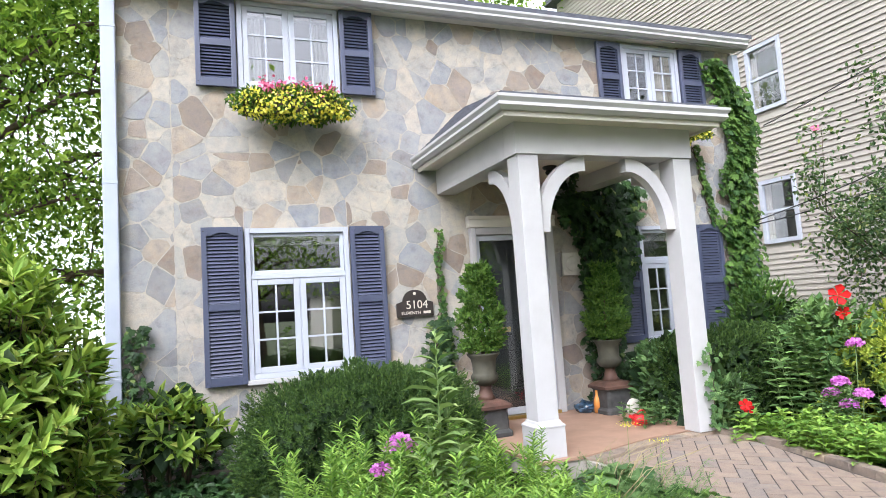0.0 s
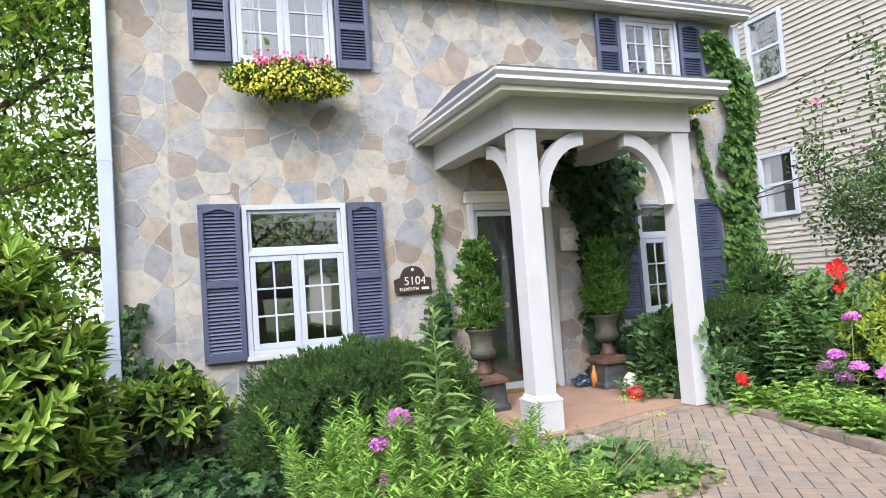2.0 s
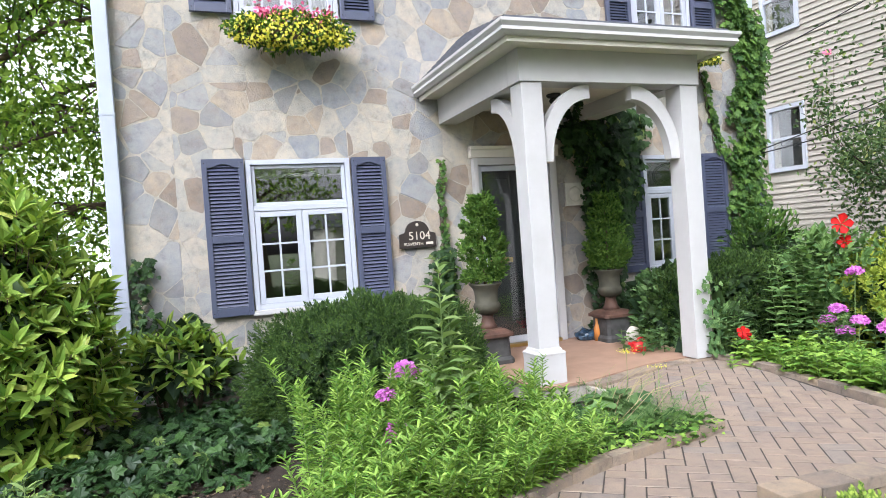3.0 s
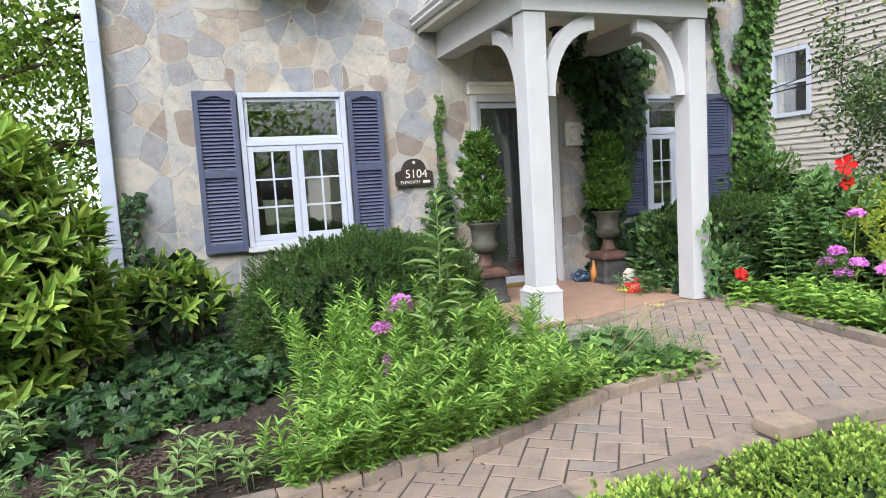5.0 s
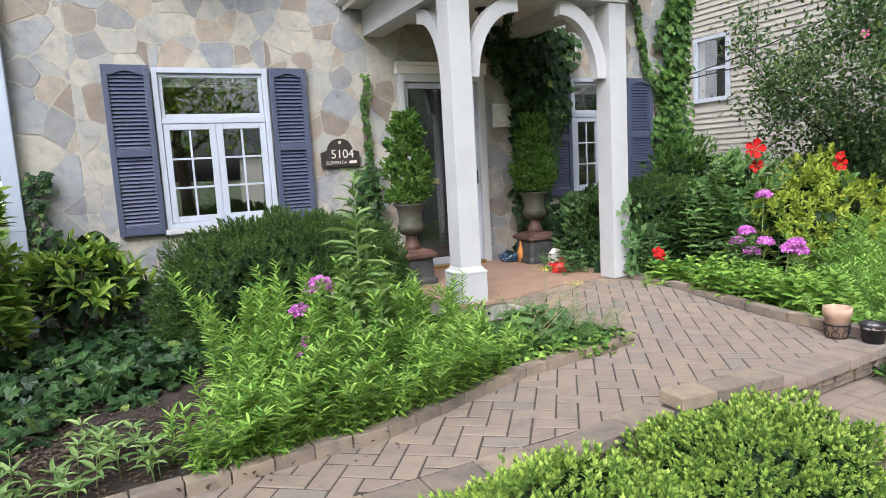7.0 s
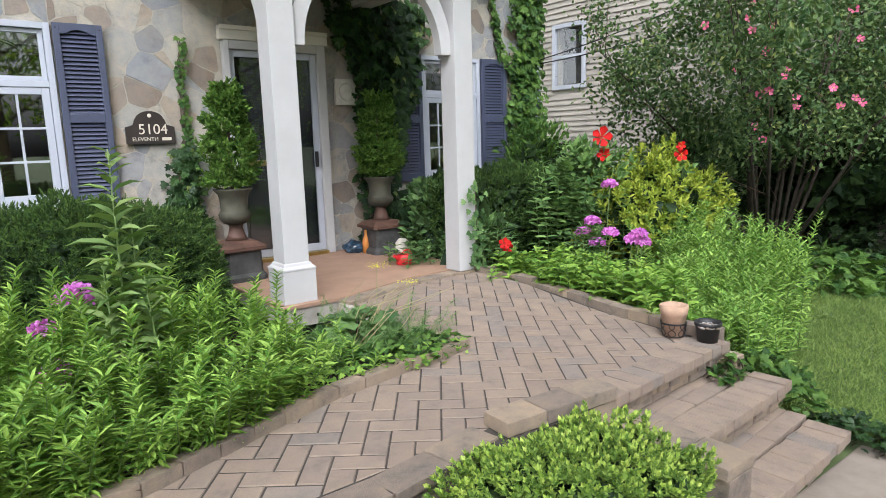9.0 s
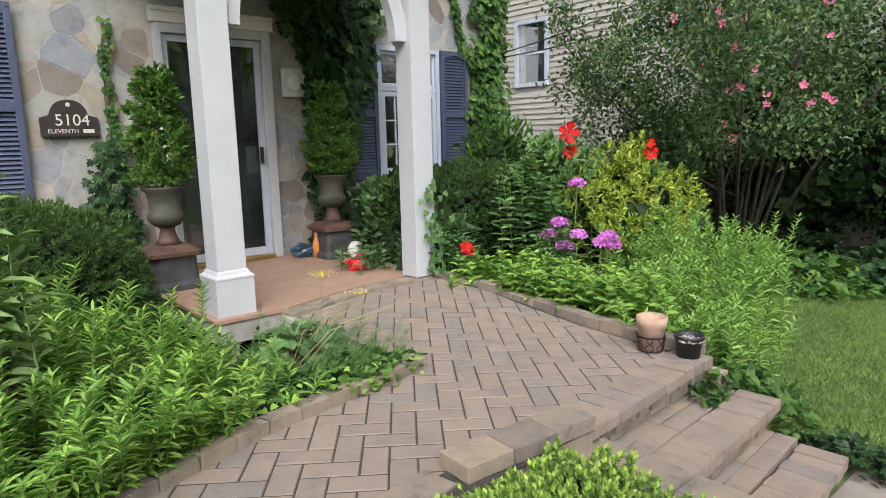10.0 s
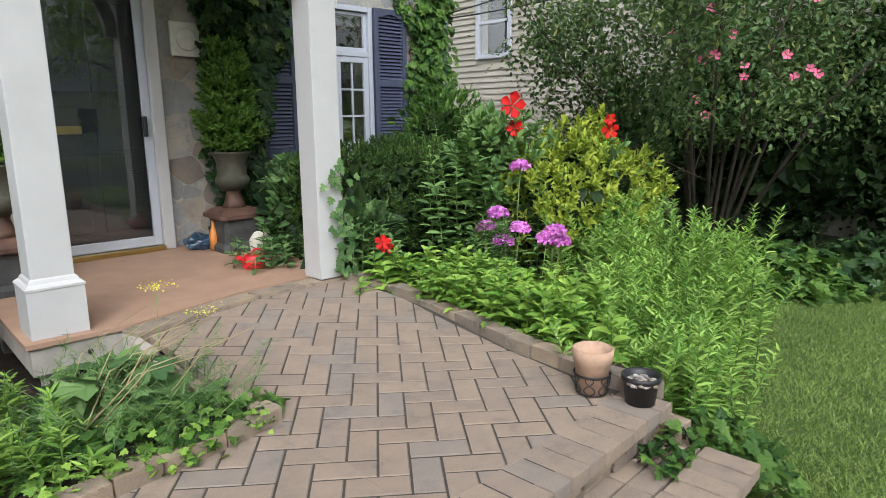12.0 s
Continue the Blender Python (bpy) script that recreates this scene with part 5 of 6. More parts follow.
# front bed perennials
for cx, cy, h, out in ((0.95, 3.0, 0.50, 0.2), (0.95, 3.4, 0.68, 0), (1.2, 3.3, 0.66, 0), (1.4, 3.05, 0.60, 0.1), (1.45, 3.6, 0.60, 0), (1.75, 3.25, 0.56, 0), (1.85, 3.7, 0.60, 0), (2.1, 3.3, 0.50, 0), (2.15, 3.75, 0.46, 0), (2.4, 3.4, 0.36, 0), (1.2, 2.85, 0.50, 0.4), (1.65, 2.9, 0.48, 0.35), (2.0, 3.05, 0.40, 0.3), (2.3, 3.2, 0.32, 0.2), (0.85, 2.68, 0.36, 0.5), (1.05, 2.68, 0.38, 0.5), (1.4, 2.72, 0.38, 0.5), (1.8, 2.88, 0.34, 0.5), (2.6, 3.2, 0.2, 0.1)):
    stems("perennial_clump", [(x, max(y, float(bed_line(x)) + 0.04), 0.5, h * (0.7 + 0.45 * RNG.random())) for x, y in ((cx + RNG.normal() * 0.12, cy + RNG.normal() * 0.12) for _ in range(13))], "lush light green leafy perennial clump in the front bed", L_PHLOX, group="front bed perennials", leaf_len=0.066, leaf_w=0.0165, gap=0.017, per=3, shape="willow", lean=0.45, rise=0.75, droop=0.2, tip=0.1, drift=(0, -out))
for k in range(9):
    cx = 0.75 + 0.19 * k
    stems("perennial_clump", [(cx + RNG.normal() * 0.07, float(bed_line(cx)) + 0.07 + 0.05 * RNG.random(), 0.5, 0.16 + 0.16 * RNG.random()) for _ in range(8)], "leafy perennial shoots hanging over the block edging", L_PHLOX, group="front bed perennials", leaf_len=0.066, leaf_w=0.0165, gap=0.016, per=3, shape="willow", lean=0.35, rise=0.55, droop=0.35, tip=0.1, drift=(0, -0.55))
for cx, cy, h in ((0.3, 3.0, 0.2), (0.0, 2.62, 0.18), (0.7, 2.62, 0.2), (0.35, 2.7, 0.22), (-0.1, 2.75, 0.2), (-0.5, 2.9, 0.26), (-1.1, 2.8, 0.3), (-0.6, 3.6, 0.3)):
    stems("low_perennial", [(x, max(y, float(bed_line(x)) + 0.08), 0.5, h * (0.6 + 0.5 * RNG.random())) for x, y in ((cx + RNG.normal() * 0.1, cy + RNG.normal() * 0.07) for _ in range(7))], "low green palmate foliage at the bed's edge", L_TALL, group="low bed plants", leaf_len=0.10, leaf_w=0.024, gap=0.05, per=5, lean=0.3, top_only=0.35)
for cx, cy, h in ((2.7, 3.6, 0.42), (2.55, 3.9, 0.45), (2.85, 3.35, 0.34)):
    stems("perennial_clump", [(cx + RNG.normal() * 0.12, cy + RNG.normal() * 0.12, 0.22, h * (0.7 + 0.4 * RNG.random())) for _ in range(12)], "lush light green leafy perennial clump in the front bed", L_PHLOX, group="front bed perennials", leaf_len=0.085, leaf_w=0.02, gap=0.03, per=4, lean=0.45)
stems("tall_milkweed", [(1.64, 3.26, 0.5, 1.26), (1.72, 3.33, 0.5, 0.95), (1.58, 3.2, 0.5, 0.78), (1.76, 3.2, 0.5, 0.7)], "tall single stem with long drooping grey-green leaves", L_TALL, leaf_len=0.18, leaf_w=0.05, gap=0.034, per=2, droop=0.15, lean=0.08, stem_r=0.007)
ph = stems("phlox", [(1.5, 3.75, 0.5, 0.5), (1.4, 3.65, 0.5, 0.42), (1.36, 3.45, 0.5, 0.36), (1.6, 3.72, 0.5, 0.48)], "magenta flowering phlox in the front bed", L_PHLOX, category="flower", leaf_len=0.08, leaf_w=0.02)
blossoms(ph, "flower_head", [(1.47, 3.62, 1.06), (1.56, 3.62, 1.05), (1.51, 3.6, 1.10), (1.34, 3.45, 0.98), (1.36, 3.32, 0.82), (1.32, 3.3, 0.77)], 0.046, 110, 0.026, P_PINK)

# ivy, partly added so its dark leaves give the laurel's shade on the bed
for cx, cy, r, k in ((0.3, 4.7, 0.5, 260), (-0.4, 4.2, 0.5, 220), (0.1, 5.4, 0.5, 220), (0.45, 4.1, 0.3, 90), (-0.1, 4.9, 0.6, 500), (0.5, 5.3, 0.4, 300), (-0.9, 3.7, 0.5, 260), (0.3, 4.0, 0.4, 200), (-0.3, 3.6, 0.45, 160), (0.75, 4.3, 0.4, 260), (0.3, 4.4, 0.5, 300)):
    ground_ivy("ivy_patch", heap(cx, cy, r, r * 0.8, 0.5, 0.16, k), 0.085, L_IVY, "dark ivy whose colour also gives the shade over the earth")
# bed tip by the landing: squash leaves, ivy and fennel


ground_ivy("squash_plant", heap(3.06, 3.60, 0.36, 0.5, 0.34, 0.36, 210), 0.14, L_SQUASH, "broad dark squash leaves trailing at the bed's tip", category="plant")
ground_ivy("ivy_patch", heap(3.08, 3.18, 0.46, 0.2, 0.5, 0.13, 420), 0.05, L_IVYLIGHT, "light green ivy trailing over the edging", category="ivy")
ground_ivy("ivy_patch", np.column_stack([2.5 + 0.9 * RNG.random(150), 2.93 + 0.13 * RNG.random(150) + 0.02, 0.50 + 0.11 * RNG.random(150)]), 0.036, L_HOSTA, "small pale leaves hanging over the edging")
ground_ivy("ivy_patch", heap(3.15, 4.15, 0.25, 0.3, 0.24, 0.2, 160), 0.075, L_SQUASH, "ivy creeping under the deck edge", category="ivy")
fe = thing("fennel", (3.1, 3.5, 0.5), "feathery grey-green fennel with thin pale stalks", "plant")
bm = bmesh.new()
P, D = [], []
for i in range(120):
    a = RNG.random() * 6.28
    b0 = Vector((2.75 + 0.6 * RNG.random(), 3.2 + 0.7 * RNG.random(), 0.36))
    e = b0 + Vector((math.cos(a) * 0.25, math.sin(a) * 0.22 - 0.05, 0.12 + 0.3 * RNG.random()))
    tube(bm, [b0, b0.lerp(e, 0.5) + Vector((0, 0, 0.06)), e], [0.003, 0.0025, 0.0012], 4)
    for j in range(70):
        q = b0.lerp(e, 0.25 + 0.75 * RNG.random())
        P.append(q)
        D.append(RNG.normal(size=3))
tagged(part("stalk_mass", bm, M_STEM, fe), kind="stuff")
part("fronds", leaves("fronds", P, D, unit(len(P)), 0.055, 0.0025, "blade"), L_SQUASH, fe)
for i in range(16):
    a = -0.9 + 1.6 * RNG.random()
    b0 = Vector((2.75 + 0.35 * RNG.random(), 3.35 + 0.4 * RNG.random(), 0.5))
    r = 0.3 + 0.3 * RNG.random()
    e = b0 + Vector((math.cos(a) * r, math.sin(a) * r, 0.22 + 0.18 * RNG.random()))
    part("dry_stalk", tube(bmesh.new(), [b0, b0.lerp(e, 0.5) + Vector((0, 0, 0.1)), e], [0.003, 0.0025, 0.0015], 5), M_STRAW, fe, "thin pale dry stalk")
for x, y, z0, h in ((3.28, 3.8, 0.52, 0.42), (3.4, 3.6, 0.52, 0.32)):
    fb = thing("fennel_flower", (x, y, z0), "thin stalk with a flat yellow flower head", "flower", "fennel flowers")
    part("stalk", tube(bmesh.new(), [(x, y, z0), (x + 0.02, y, z0 + h)], [0.003, 0.0015], 4), M_STEM, fb)
    n = 60
    part("umbel", leaves("umbel", np.array((x + 0.02, y, z0 + h)) + RNG.normal(size=(n, 3)) * np.array((0.04, 0.04, 0.006)), unit(n), unit(n) + np.array((0, 0, 2)), 0.01, 0.009, "petal"), P_YELLOW, fb)


# ---------------------------------------------------------------- ivy on walls
def wall_ivy(name, pts, size, mat, label, group="wall ivy"):
    """Leaves hanging on a wall that faces -y, overlapping like shingles."""
    pts = np.asarray(pts)
    n = len(pts)
    t = thing(name, (float(pts[:, 0].mean()), float(pts[:, 1].mean()), float(pts[:, 2].min())), label, "ivy", group)
    d = np.column_stack([RNG.normal(size=n) * 0.55, -0.35 + RNG.normal(size=n) * 0.25, -1 + 0.3 * RNG.normal(size=n)])
    u = np.column_stack([RNG.normal(size=n) * 0.35, -np.ones(n), 0.55 + 0.3 * RNG.normal(size=n)])
    L = size * (0.6 + 0.7 * RNG.random(n))
    part("foliage", leaves("foliage", pts, d, u, L, L * 0.95, "ivy"), mat, t)
    bm = bmesh.new()
    order = pts[np.argsort(pts[:, 2])]
    for s in range(4):
        q = order[s::max(1, n // 14)]
        if len(q) > 2:
            tube(bm, [(a[0], min(a[1] + 0.05, 6.36), a[2]) for a in q], 0.005, 4)
    part("vines", bm, M_BARK, t)
    return t


def sheet(n, zlo, zhi, mid, half, depth, y=6.33, rough=0.5):
    """Places on the wall in a band whose middle and half width follow z."""
    z = zlo + (zhi - zlo) * RNG.random(n)
    f = (z - zlo) / (zhi - zlo)
    m = np.interp(f, np.linspace(0, 1, len(mid)), mid)
    h = np.interp(f, np.linspace(0, 1, len(half)), half)
    x = m + h * np.clip(RNG.normal(size=n) * 0.55, -1.25, 1.25)
    x += np.array([noise.noise(Vector((a * 2, b * 2, 5.0))) for a, b in zip(x, z)]) * rough * h
    return np.column_stack([x, y - depth * RNG.random(n) ** 1.3 * (1 - 0.6 * np.clip(np.abs(x - m) / (h + 1e-6), 0, 1)), z])


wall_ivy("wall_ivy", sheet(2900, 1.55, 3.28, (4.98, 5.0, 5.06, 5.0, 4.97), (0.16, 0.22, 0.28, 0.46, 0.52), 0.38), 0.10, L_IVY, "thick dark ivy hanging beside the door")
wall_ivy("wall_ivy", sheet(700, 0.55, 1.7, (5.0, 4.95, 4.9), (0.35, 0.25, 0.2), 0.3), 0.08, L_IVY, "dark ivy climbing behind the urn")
wall_ivy("wall_ivy", sheet(1900, 0.55, 3.6, (7.1, 7.15, 7.15, 7.2, 7.25, 7.28), (0.38, 0.36, 0.36, 0.26, 0.24, 0.22), 0.22, 6.32), 0.085, L_IVYLIGHT, "bright green ivy climbing the house corner")
wall_ivy("wall_ivy", sheet(1100, 3.5, 4.95, (7.28, 7.38, 7.4, 7.2, 6.95), (0.2, 0.22, 0.26, 0.28, 0.12), 0.2, 6.3), 0.085, L_IVYLIGHT, "bright green ivy climbing up to the eave")
wall_ivy("wall_ivy", sheet(110, 2.7, 3.8, (6.85, 6.72, 6.6), (0.06, 0.05, 0.04), 0.06, 6.33), 0.07, L_IVYLIGHT, "thin vine strand across the stone wall")
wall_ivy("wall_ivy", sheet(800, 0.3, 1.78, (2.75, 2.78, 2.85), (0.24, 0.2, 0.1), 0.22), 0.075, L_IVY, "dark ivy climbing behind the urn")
wall_ivy("wall_ivy", sheet(90, 1.7, 2.75, (2.9, 2.88, 2.92), (0.05, 0.05, 0.03), 0.05), 0.05, L_IVYLIGHT, "thin vine strand beside the door")
wall_ivy("wall_ivy", sheet(330, 0.5, 1.35, (0.35, 0.3, 0.25), (0.4, 0.25, 0.05), 0.15), 0.07, L_IVY, "dark ivy at the foot of the wall")
wall_ivy("wall_ivy", sheet(160, 0.6, 1.9, (-0.1, -0.15, -0.1), (0.15, 0.12, 0.1), 0.1), 0.07, L_IVY, "ivy round the corner downpipe")
n = 110
f = RNG.random(n)
vn = thing("porch_vine", (4.6, 5.4, 3.1), "vine strand along the inside of the porch beam", "ivy")
p = np.column_stack([4.55 - 0.55 * f + RNG.normal(size=n) * 0.02, 6.2 - 1.0 * f, 3.12 + 0.12 * f + RNG.normal(size=n) * 0.02])
part("foliage", leaves("foliage", p, unit(n) + np.array((0, 0, -0.8)), unit(n) + np.array((0, -1, 0)), 0.055, 0.05, "ivy"), L_IVY, vn)
part("vine", tube(bmesh.new(), [(4.55, 6.2, 3.14), (4.0, 5.2, 3.26)], 0.006, 5), M_BARK, vn)
pi = thing("post_ivy", (4.7, 4.45, 0.6), "young ivy climbing the porch post", "ivy")
n = 60
z = 0.65 + 0.75 * RNG.random(n)
p = np.column_stack([4.74 + 0.05 * RNG.normal(size=n), np.full(n, 4.455), z])
part("foliage", leaves("foliage", p, np.column_stack([RNG.normal(size=n), np.full(n, -0.2), -np.ones(n)]), unit(n) * 0.3 + np.array((0, -1, 0.3)), 0.06, 0.055, "ivy"), L_SQUASH, pi)
part("vine", tube(bmesh.new(), [(4.72, 4.46, 0.6), (4.76, 4.46, 1.0), (4.74, 4.46, 1.4)], 0.004, 4), M_BARK, pi)


# ---------------------------------------------------------------- flower boxes
def flower_box(cx, z, w):
    t = thing("flower_box", (cx, 6.2, z - 0.2), "overflowing window box of yellow and pink flowers", "flower box", "window boxes")
    part("trough", boxes((cx - w * 0.45, 6.06, z - 0.02, cx + w * 0.45, 6.25, z + 0.14), bevel=0.01), M_BARK, t)
    part("bracket", boxes((cx - 0.02, 6.07, z - 0.08, cx + 0.02, 6.33, z - 0.022)), M_BLACKIRON, t)
    n = 2600
    v = unit(n)
    p = np.array((cx, 6.1, z + 0.06)) + v * np.array((w * 0.56, 0.2, 0.17)) * (0.6 + 0.45 * RNG.random(n))[:, None]
    p[:, 2] += lumps(p, 5, 0.10)
    part("foliage", leaves("foliage", p, v + unit(n), unit(n) + np.array((0, 0, 1)), 0.055, 0.022, "lance"), L_TOPIARY, t)
    n = 800
    v = unit(n)
    v[:, 1] = -np.abs(v[:, 1])
    p = np.array((cx, 6.08, z + 0.04)) + v * np.array((w * 0.58, 0.22, 0.175)) * (0.75 + 0.25 * RNG.random(n))[:, None]
    p[:, 2] += lumps(p, 5, 0.10)
    part("yellow_blossom_mass", leaves("yellow_blossom_mass", p, unit(n), v + 0.4 * unit(n), 0.034, 0.034, "petal"), P_YELLOW, t, "small yellow blossoms")["kind"] = "stuff"
    n = 420
    p = np.column_stack([cx + 0.05 + w * 0.34 * (RNG.random(n) * 2 - 1), 6.1 + 0.08 * RNG.normal(size=n), z + 0.23 + 0.045 * RNG.normal(size=n)])
    p[:, 2] += lumps(p, 7, 0.06)
    part("pink_blossom_mass", leaves("pink_blossom_mass", p, unit(n), unit(n) + np.array((0, -1, 1)), 0.04, 0.036, "petal"), P_ROSE, t, "salmon pink blossoms")["kind"] = "stuff"
    return t


flower_box(1.36, 3.90, 1.08)
flower_box(6.02, 3.85, 1.12)

# ---------------------------------------------------------------- side bed
for cx, cy, r in ((4.95, 4.2, 0.16), (5.05, 3.7, 0.2), (5.0, 3.25, 0.2), (5.25, 3.5, 0.22), (5.35, 4.0, 0.22), (4.98, 2.85, 0.16), (5.3, 3.0, 0.2)):
    stems("broadleaf_clump", [(cx + RNG.normal() * 0.1, cy + RNG.normal() * 0.12, 0.5, 0.14 + 0.16 * RNG.random()) for _ in range(22)], "fresh green broad-leaved clump beside the edging", L_HOSTA, group="broad-leaved bed plants", leaf_len=0.10, leaf_w=0.05, gap=0.035, per=3, droop=0.1)
for cx, cy, h in ((5.15, 2.6, 0.34), (5.35, 2.75, 0.45), (5.45, 3.05, 0.25), (5.7, 2.95, 0.36), (6.0, 3.2, 0.40), (6.3, 3.2, 0.55), (6.3, 3.6, 0.5), (6.6, 3.5, 0.55), (5.55, 2.75, 0.42), (5.2, 2.42, 0.36), (5.3, 2.6, 0.5), (5.45, 2.5, 0.34), (5.75, 2.8, 0.45), (5.95, 2.95, 0.5), (6.2, 3.05, 0.5), (6.5, 3.2, 0.6), (6.8, 3.4, 0.65), (5.75, 2.6, 0.5), (5.95, 2.6, 0.6), (6.15, 2.6, 0.66), (6.35, 2.65, 0.75), (6.45, 2.8, 0.75), (6.25, 2.85, 0.7), (5.6, 2.45, 0.35), (5.4, 2.3, 0.3)):
    stems("ferny_clump", [(cx + RNG.normal() * 0.14, cy + RNG.normal() * 0.14, 0.10 if cy < 3.25 else 0.3, (h + 0.14) * (0.6 + 0.55 * RNG.random())) for _ in range(18)], "tall light green ferny foliage in the side bed", L_FERN, group="ferny bed plants", leaf_len=0.075, leaf_w=0.021, gap=0.024, per=3, shape="willow", lean=0.65, rise=0.7, droop=0.1, tip=0.3)
pp = stems("phlox", [(5.75 + RNG.normal() * 0.1, 4.0 + RNG.normal() * 0.08, 0.4, 0.5 + 0.1 * RNG.random()) for _ in range(10)], "tall phlox with rounded magenta flower heads", L_HIB, category="flower", leaf_len=0.09, leaf_w=0.025)
heads = [(5.80, 4.02, 0.97), (5.74, 4.07, 0.87), (5.82, 3.83, 0.88), (5.76, 3.93, 0.79), (5.97, 3.96, 1.30), (5.90, 3.58, 0.88), (5.96, 3.58, 0.80), (5.86, 3.62, 0.83)]
blossoms(pp, "flower_head", heads, 0.058, 190, 0.030, P_PINK)
for hx, hy, hz in heads:
    part("flower_stalk", tube(bmesh.new(), [(hx - 0.03, hy + 0.03, 0.4), (hx, hy, hz)], 0.004, 4), M_STEM, pp)
hb = stems("hibiscus", [(6.3 + RNG.normal() * 0.26, 4.42 + RNG.normal() * 0.13, 0.3, 0.95 + 0.5 * RNG.random()) for _ in range(46)] + [(7.05 + RNG.normal() * 0.2, 4.05 + RNG.normal() * 0.1, 0.3, 0.9 + 0.38 * RNG.random()) for _ in range(9)], "hibiscus bush with large scarlet flowers", L_HIB, category="shrub", leaf_len=0.12, leaf_w=0.055, gap=0.055, per=3, lean=0.25, shape="willow", rise=0.4)


for cx, cy, cz, rx, rz, k in ((6.25, 4.42, 1.22, 0.42, 0.46, 150), (7.05, 4.12, 1.12, 0.25, 0.38, 28)):
    p, d = dome((cx, cy, cz), (rx, 0.24, rz), k, low=-0.9, depth=0.6, rough=0.5, scale=4)
    pos, d, u = shoots(p, d + 0.6 * unit(len(p)) + np.array((0, 0, 2.0)), 7, 0.14)
    part("upper_foliage", leaves("upper_foliage", pos, d, u, 0.095, 0.052, "willow"), L_HIB, hb)


def big_flower(parent, c, r, face, mat=None, name="bloom"):
    """Five broad ruffled petals round a column of stamens."""
    f = Vector(face).normalized()
    a = f.orthogonal().normalized()
    b = f.cross(a)
    bm = bmesh.new()
    o = RNG.random() * 6.28
    for j in range(5):
        g = o + j * 2 * math.pi / 5
        ln = r * (0.9 + 0.2 * RNG.random())
        rows = []
        for i, (q, w) in enumerate(((0.08, 0.04), (0.4, 0.24), (0.75, 0.40), (1.02, 0.22))):
            row = []
            for k in (-1, -0.5, 0, 0.5, 1):
                h = g + math.atan2(w * k, max(q, 0.1))
                rad = ln * math.hypot(q, w * k) * (1 - 0.12 * abs(k) * (i == 3))
                lift = r * (0.42 * q - 0.12 * q * q + 0.13 * (i > 1) * RNG.normal() + 0.12 * (j % 2))
                row.append(bm.verts.new(Vector(c) + (a * math.cos(h) + b * math.sin(h)) * rad + f * lift))
            rows.append(row)
        for p, q in zip(rows, rows[1:]):
            for k in range(4):
                bm.faces.new((p[k], p[k + 1], q[k + 1], q[k])).smooth = True
    part(name, bm, mat or P_RED, parent)
    part("stamen", tube(bmesh.new(), [Vector(c), Vector(c) + f * r * 0.7], [r * 0.06, r * 0.09], 6), P_RED if mat is None else P_YELLOW, parent)


for c, r in (((6.17, 4.22, 1.74), 0.10), ((6.24, 4.25, 1.57), 0.07), ((6.95, 3.85, 1.63), 0.05), ((7.0, 3.88, 1.54), 0.07)):
    big_flower(hb, c, r, (-0.75, -0.65, 0.1))
rw = stems("red_lily", [(4.95 + RNG.normal() * 0.12, 4.55 + RNG.normal() * 0.1, 0.5, 0.3 + 0.25 * RNG.random()) for _ in range(16)], "leafy clump with orange-red flowers beside the post", L_SQUASH, category="flower", leaf_len=0.12, leaf_w=0.05, gap=0.07, per=3)
for c in ((5.0, 4.36, 0.82), (5.05, 4.38, 0.78)):
    big_flower(rw, c, 0.055, (-0.6, -0.8, 0.3))
stems("porch_plant", [(4.6 + RNG.normal() * 0.1, 5.2 + RNG.normal() * 0.15, 0.60, 0.12 + 0.15 * RNG.random()) for _ in range(16)], "small green plants growing at the deck's edge", L_SQUASH, leaf_len=0.09, leaf_w=0.045, gap=0.05, per=3)
bush("side_shrub", (5.14, 5.5, 0.85), (0.32, 0.42, 0.55), 2000, 0.09, L_SQUASH, "blue-green leafy shrub between the post and the urn", aspect=0.5, shape="lance", low=-0.7, rough=0.3)
bush("side_shrub", (5.1, 4.85, 0.72), (0.30, 0.30, 0.32), 800, 0.10, L_SQUASH, "broad-leaved green shrub behind the porch post", aspect=0.6, shape="ivy", low=-0.7, rough=0.3)
ground_ivy("ivy_patch", heap(4.93, 1.95, 0.22, 0.35, 0.12, 0.28, 380), 0.065, L_IVYLIGHT, "green ivy spilling beside the steps")
ground_ivy("ivy_patch", heap(4.62, 2.02, 0.22, 0.10, 0.32, 0.08, 60), 0.06, L_IVYLIGHT, "ivy leaves creeping over the step")
ground_ivy("ivy_patch", heap(4.95, 1.45, 0.14, 0.28, 0.0, 0.15, 200), 0.055, L_IVY, "ivy along the lawn beside the steps")
ground_ivy("ivy_patch", heap(9.2, 3.6, 1.2, 1.2, 0.0, 0.35, 900), 0.12, L_IVYLIGHT, "ground ivy under the flowering shrub")
ground_ivy("ivy_patch", heap(10.4, 2.2, 1.4, 1.3, 0.0, 0.4, 900), 0.12, L_IVY, "dark ground ivy at the lawn's far edge")

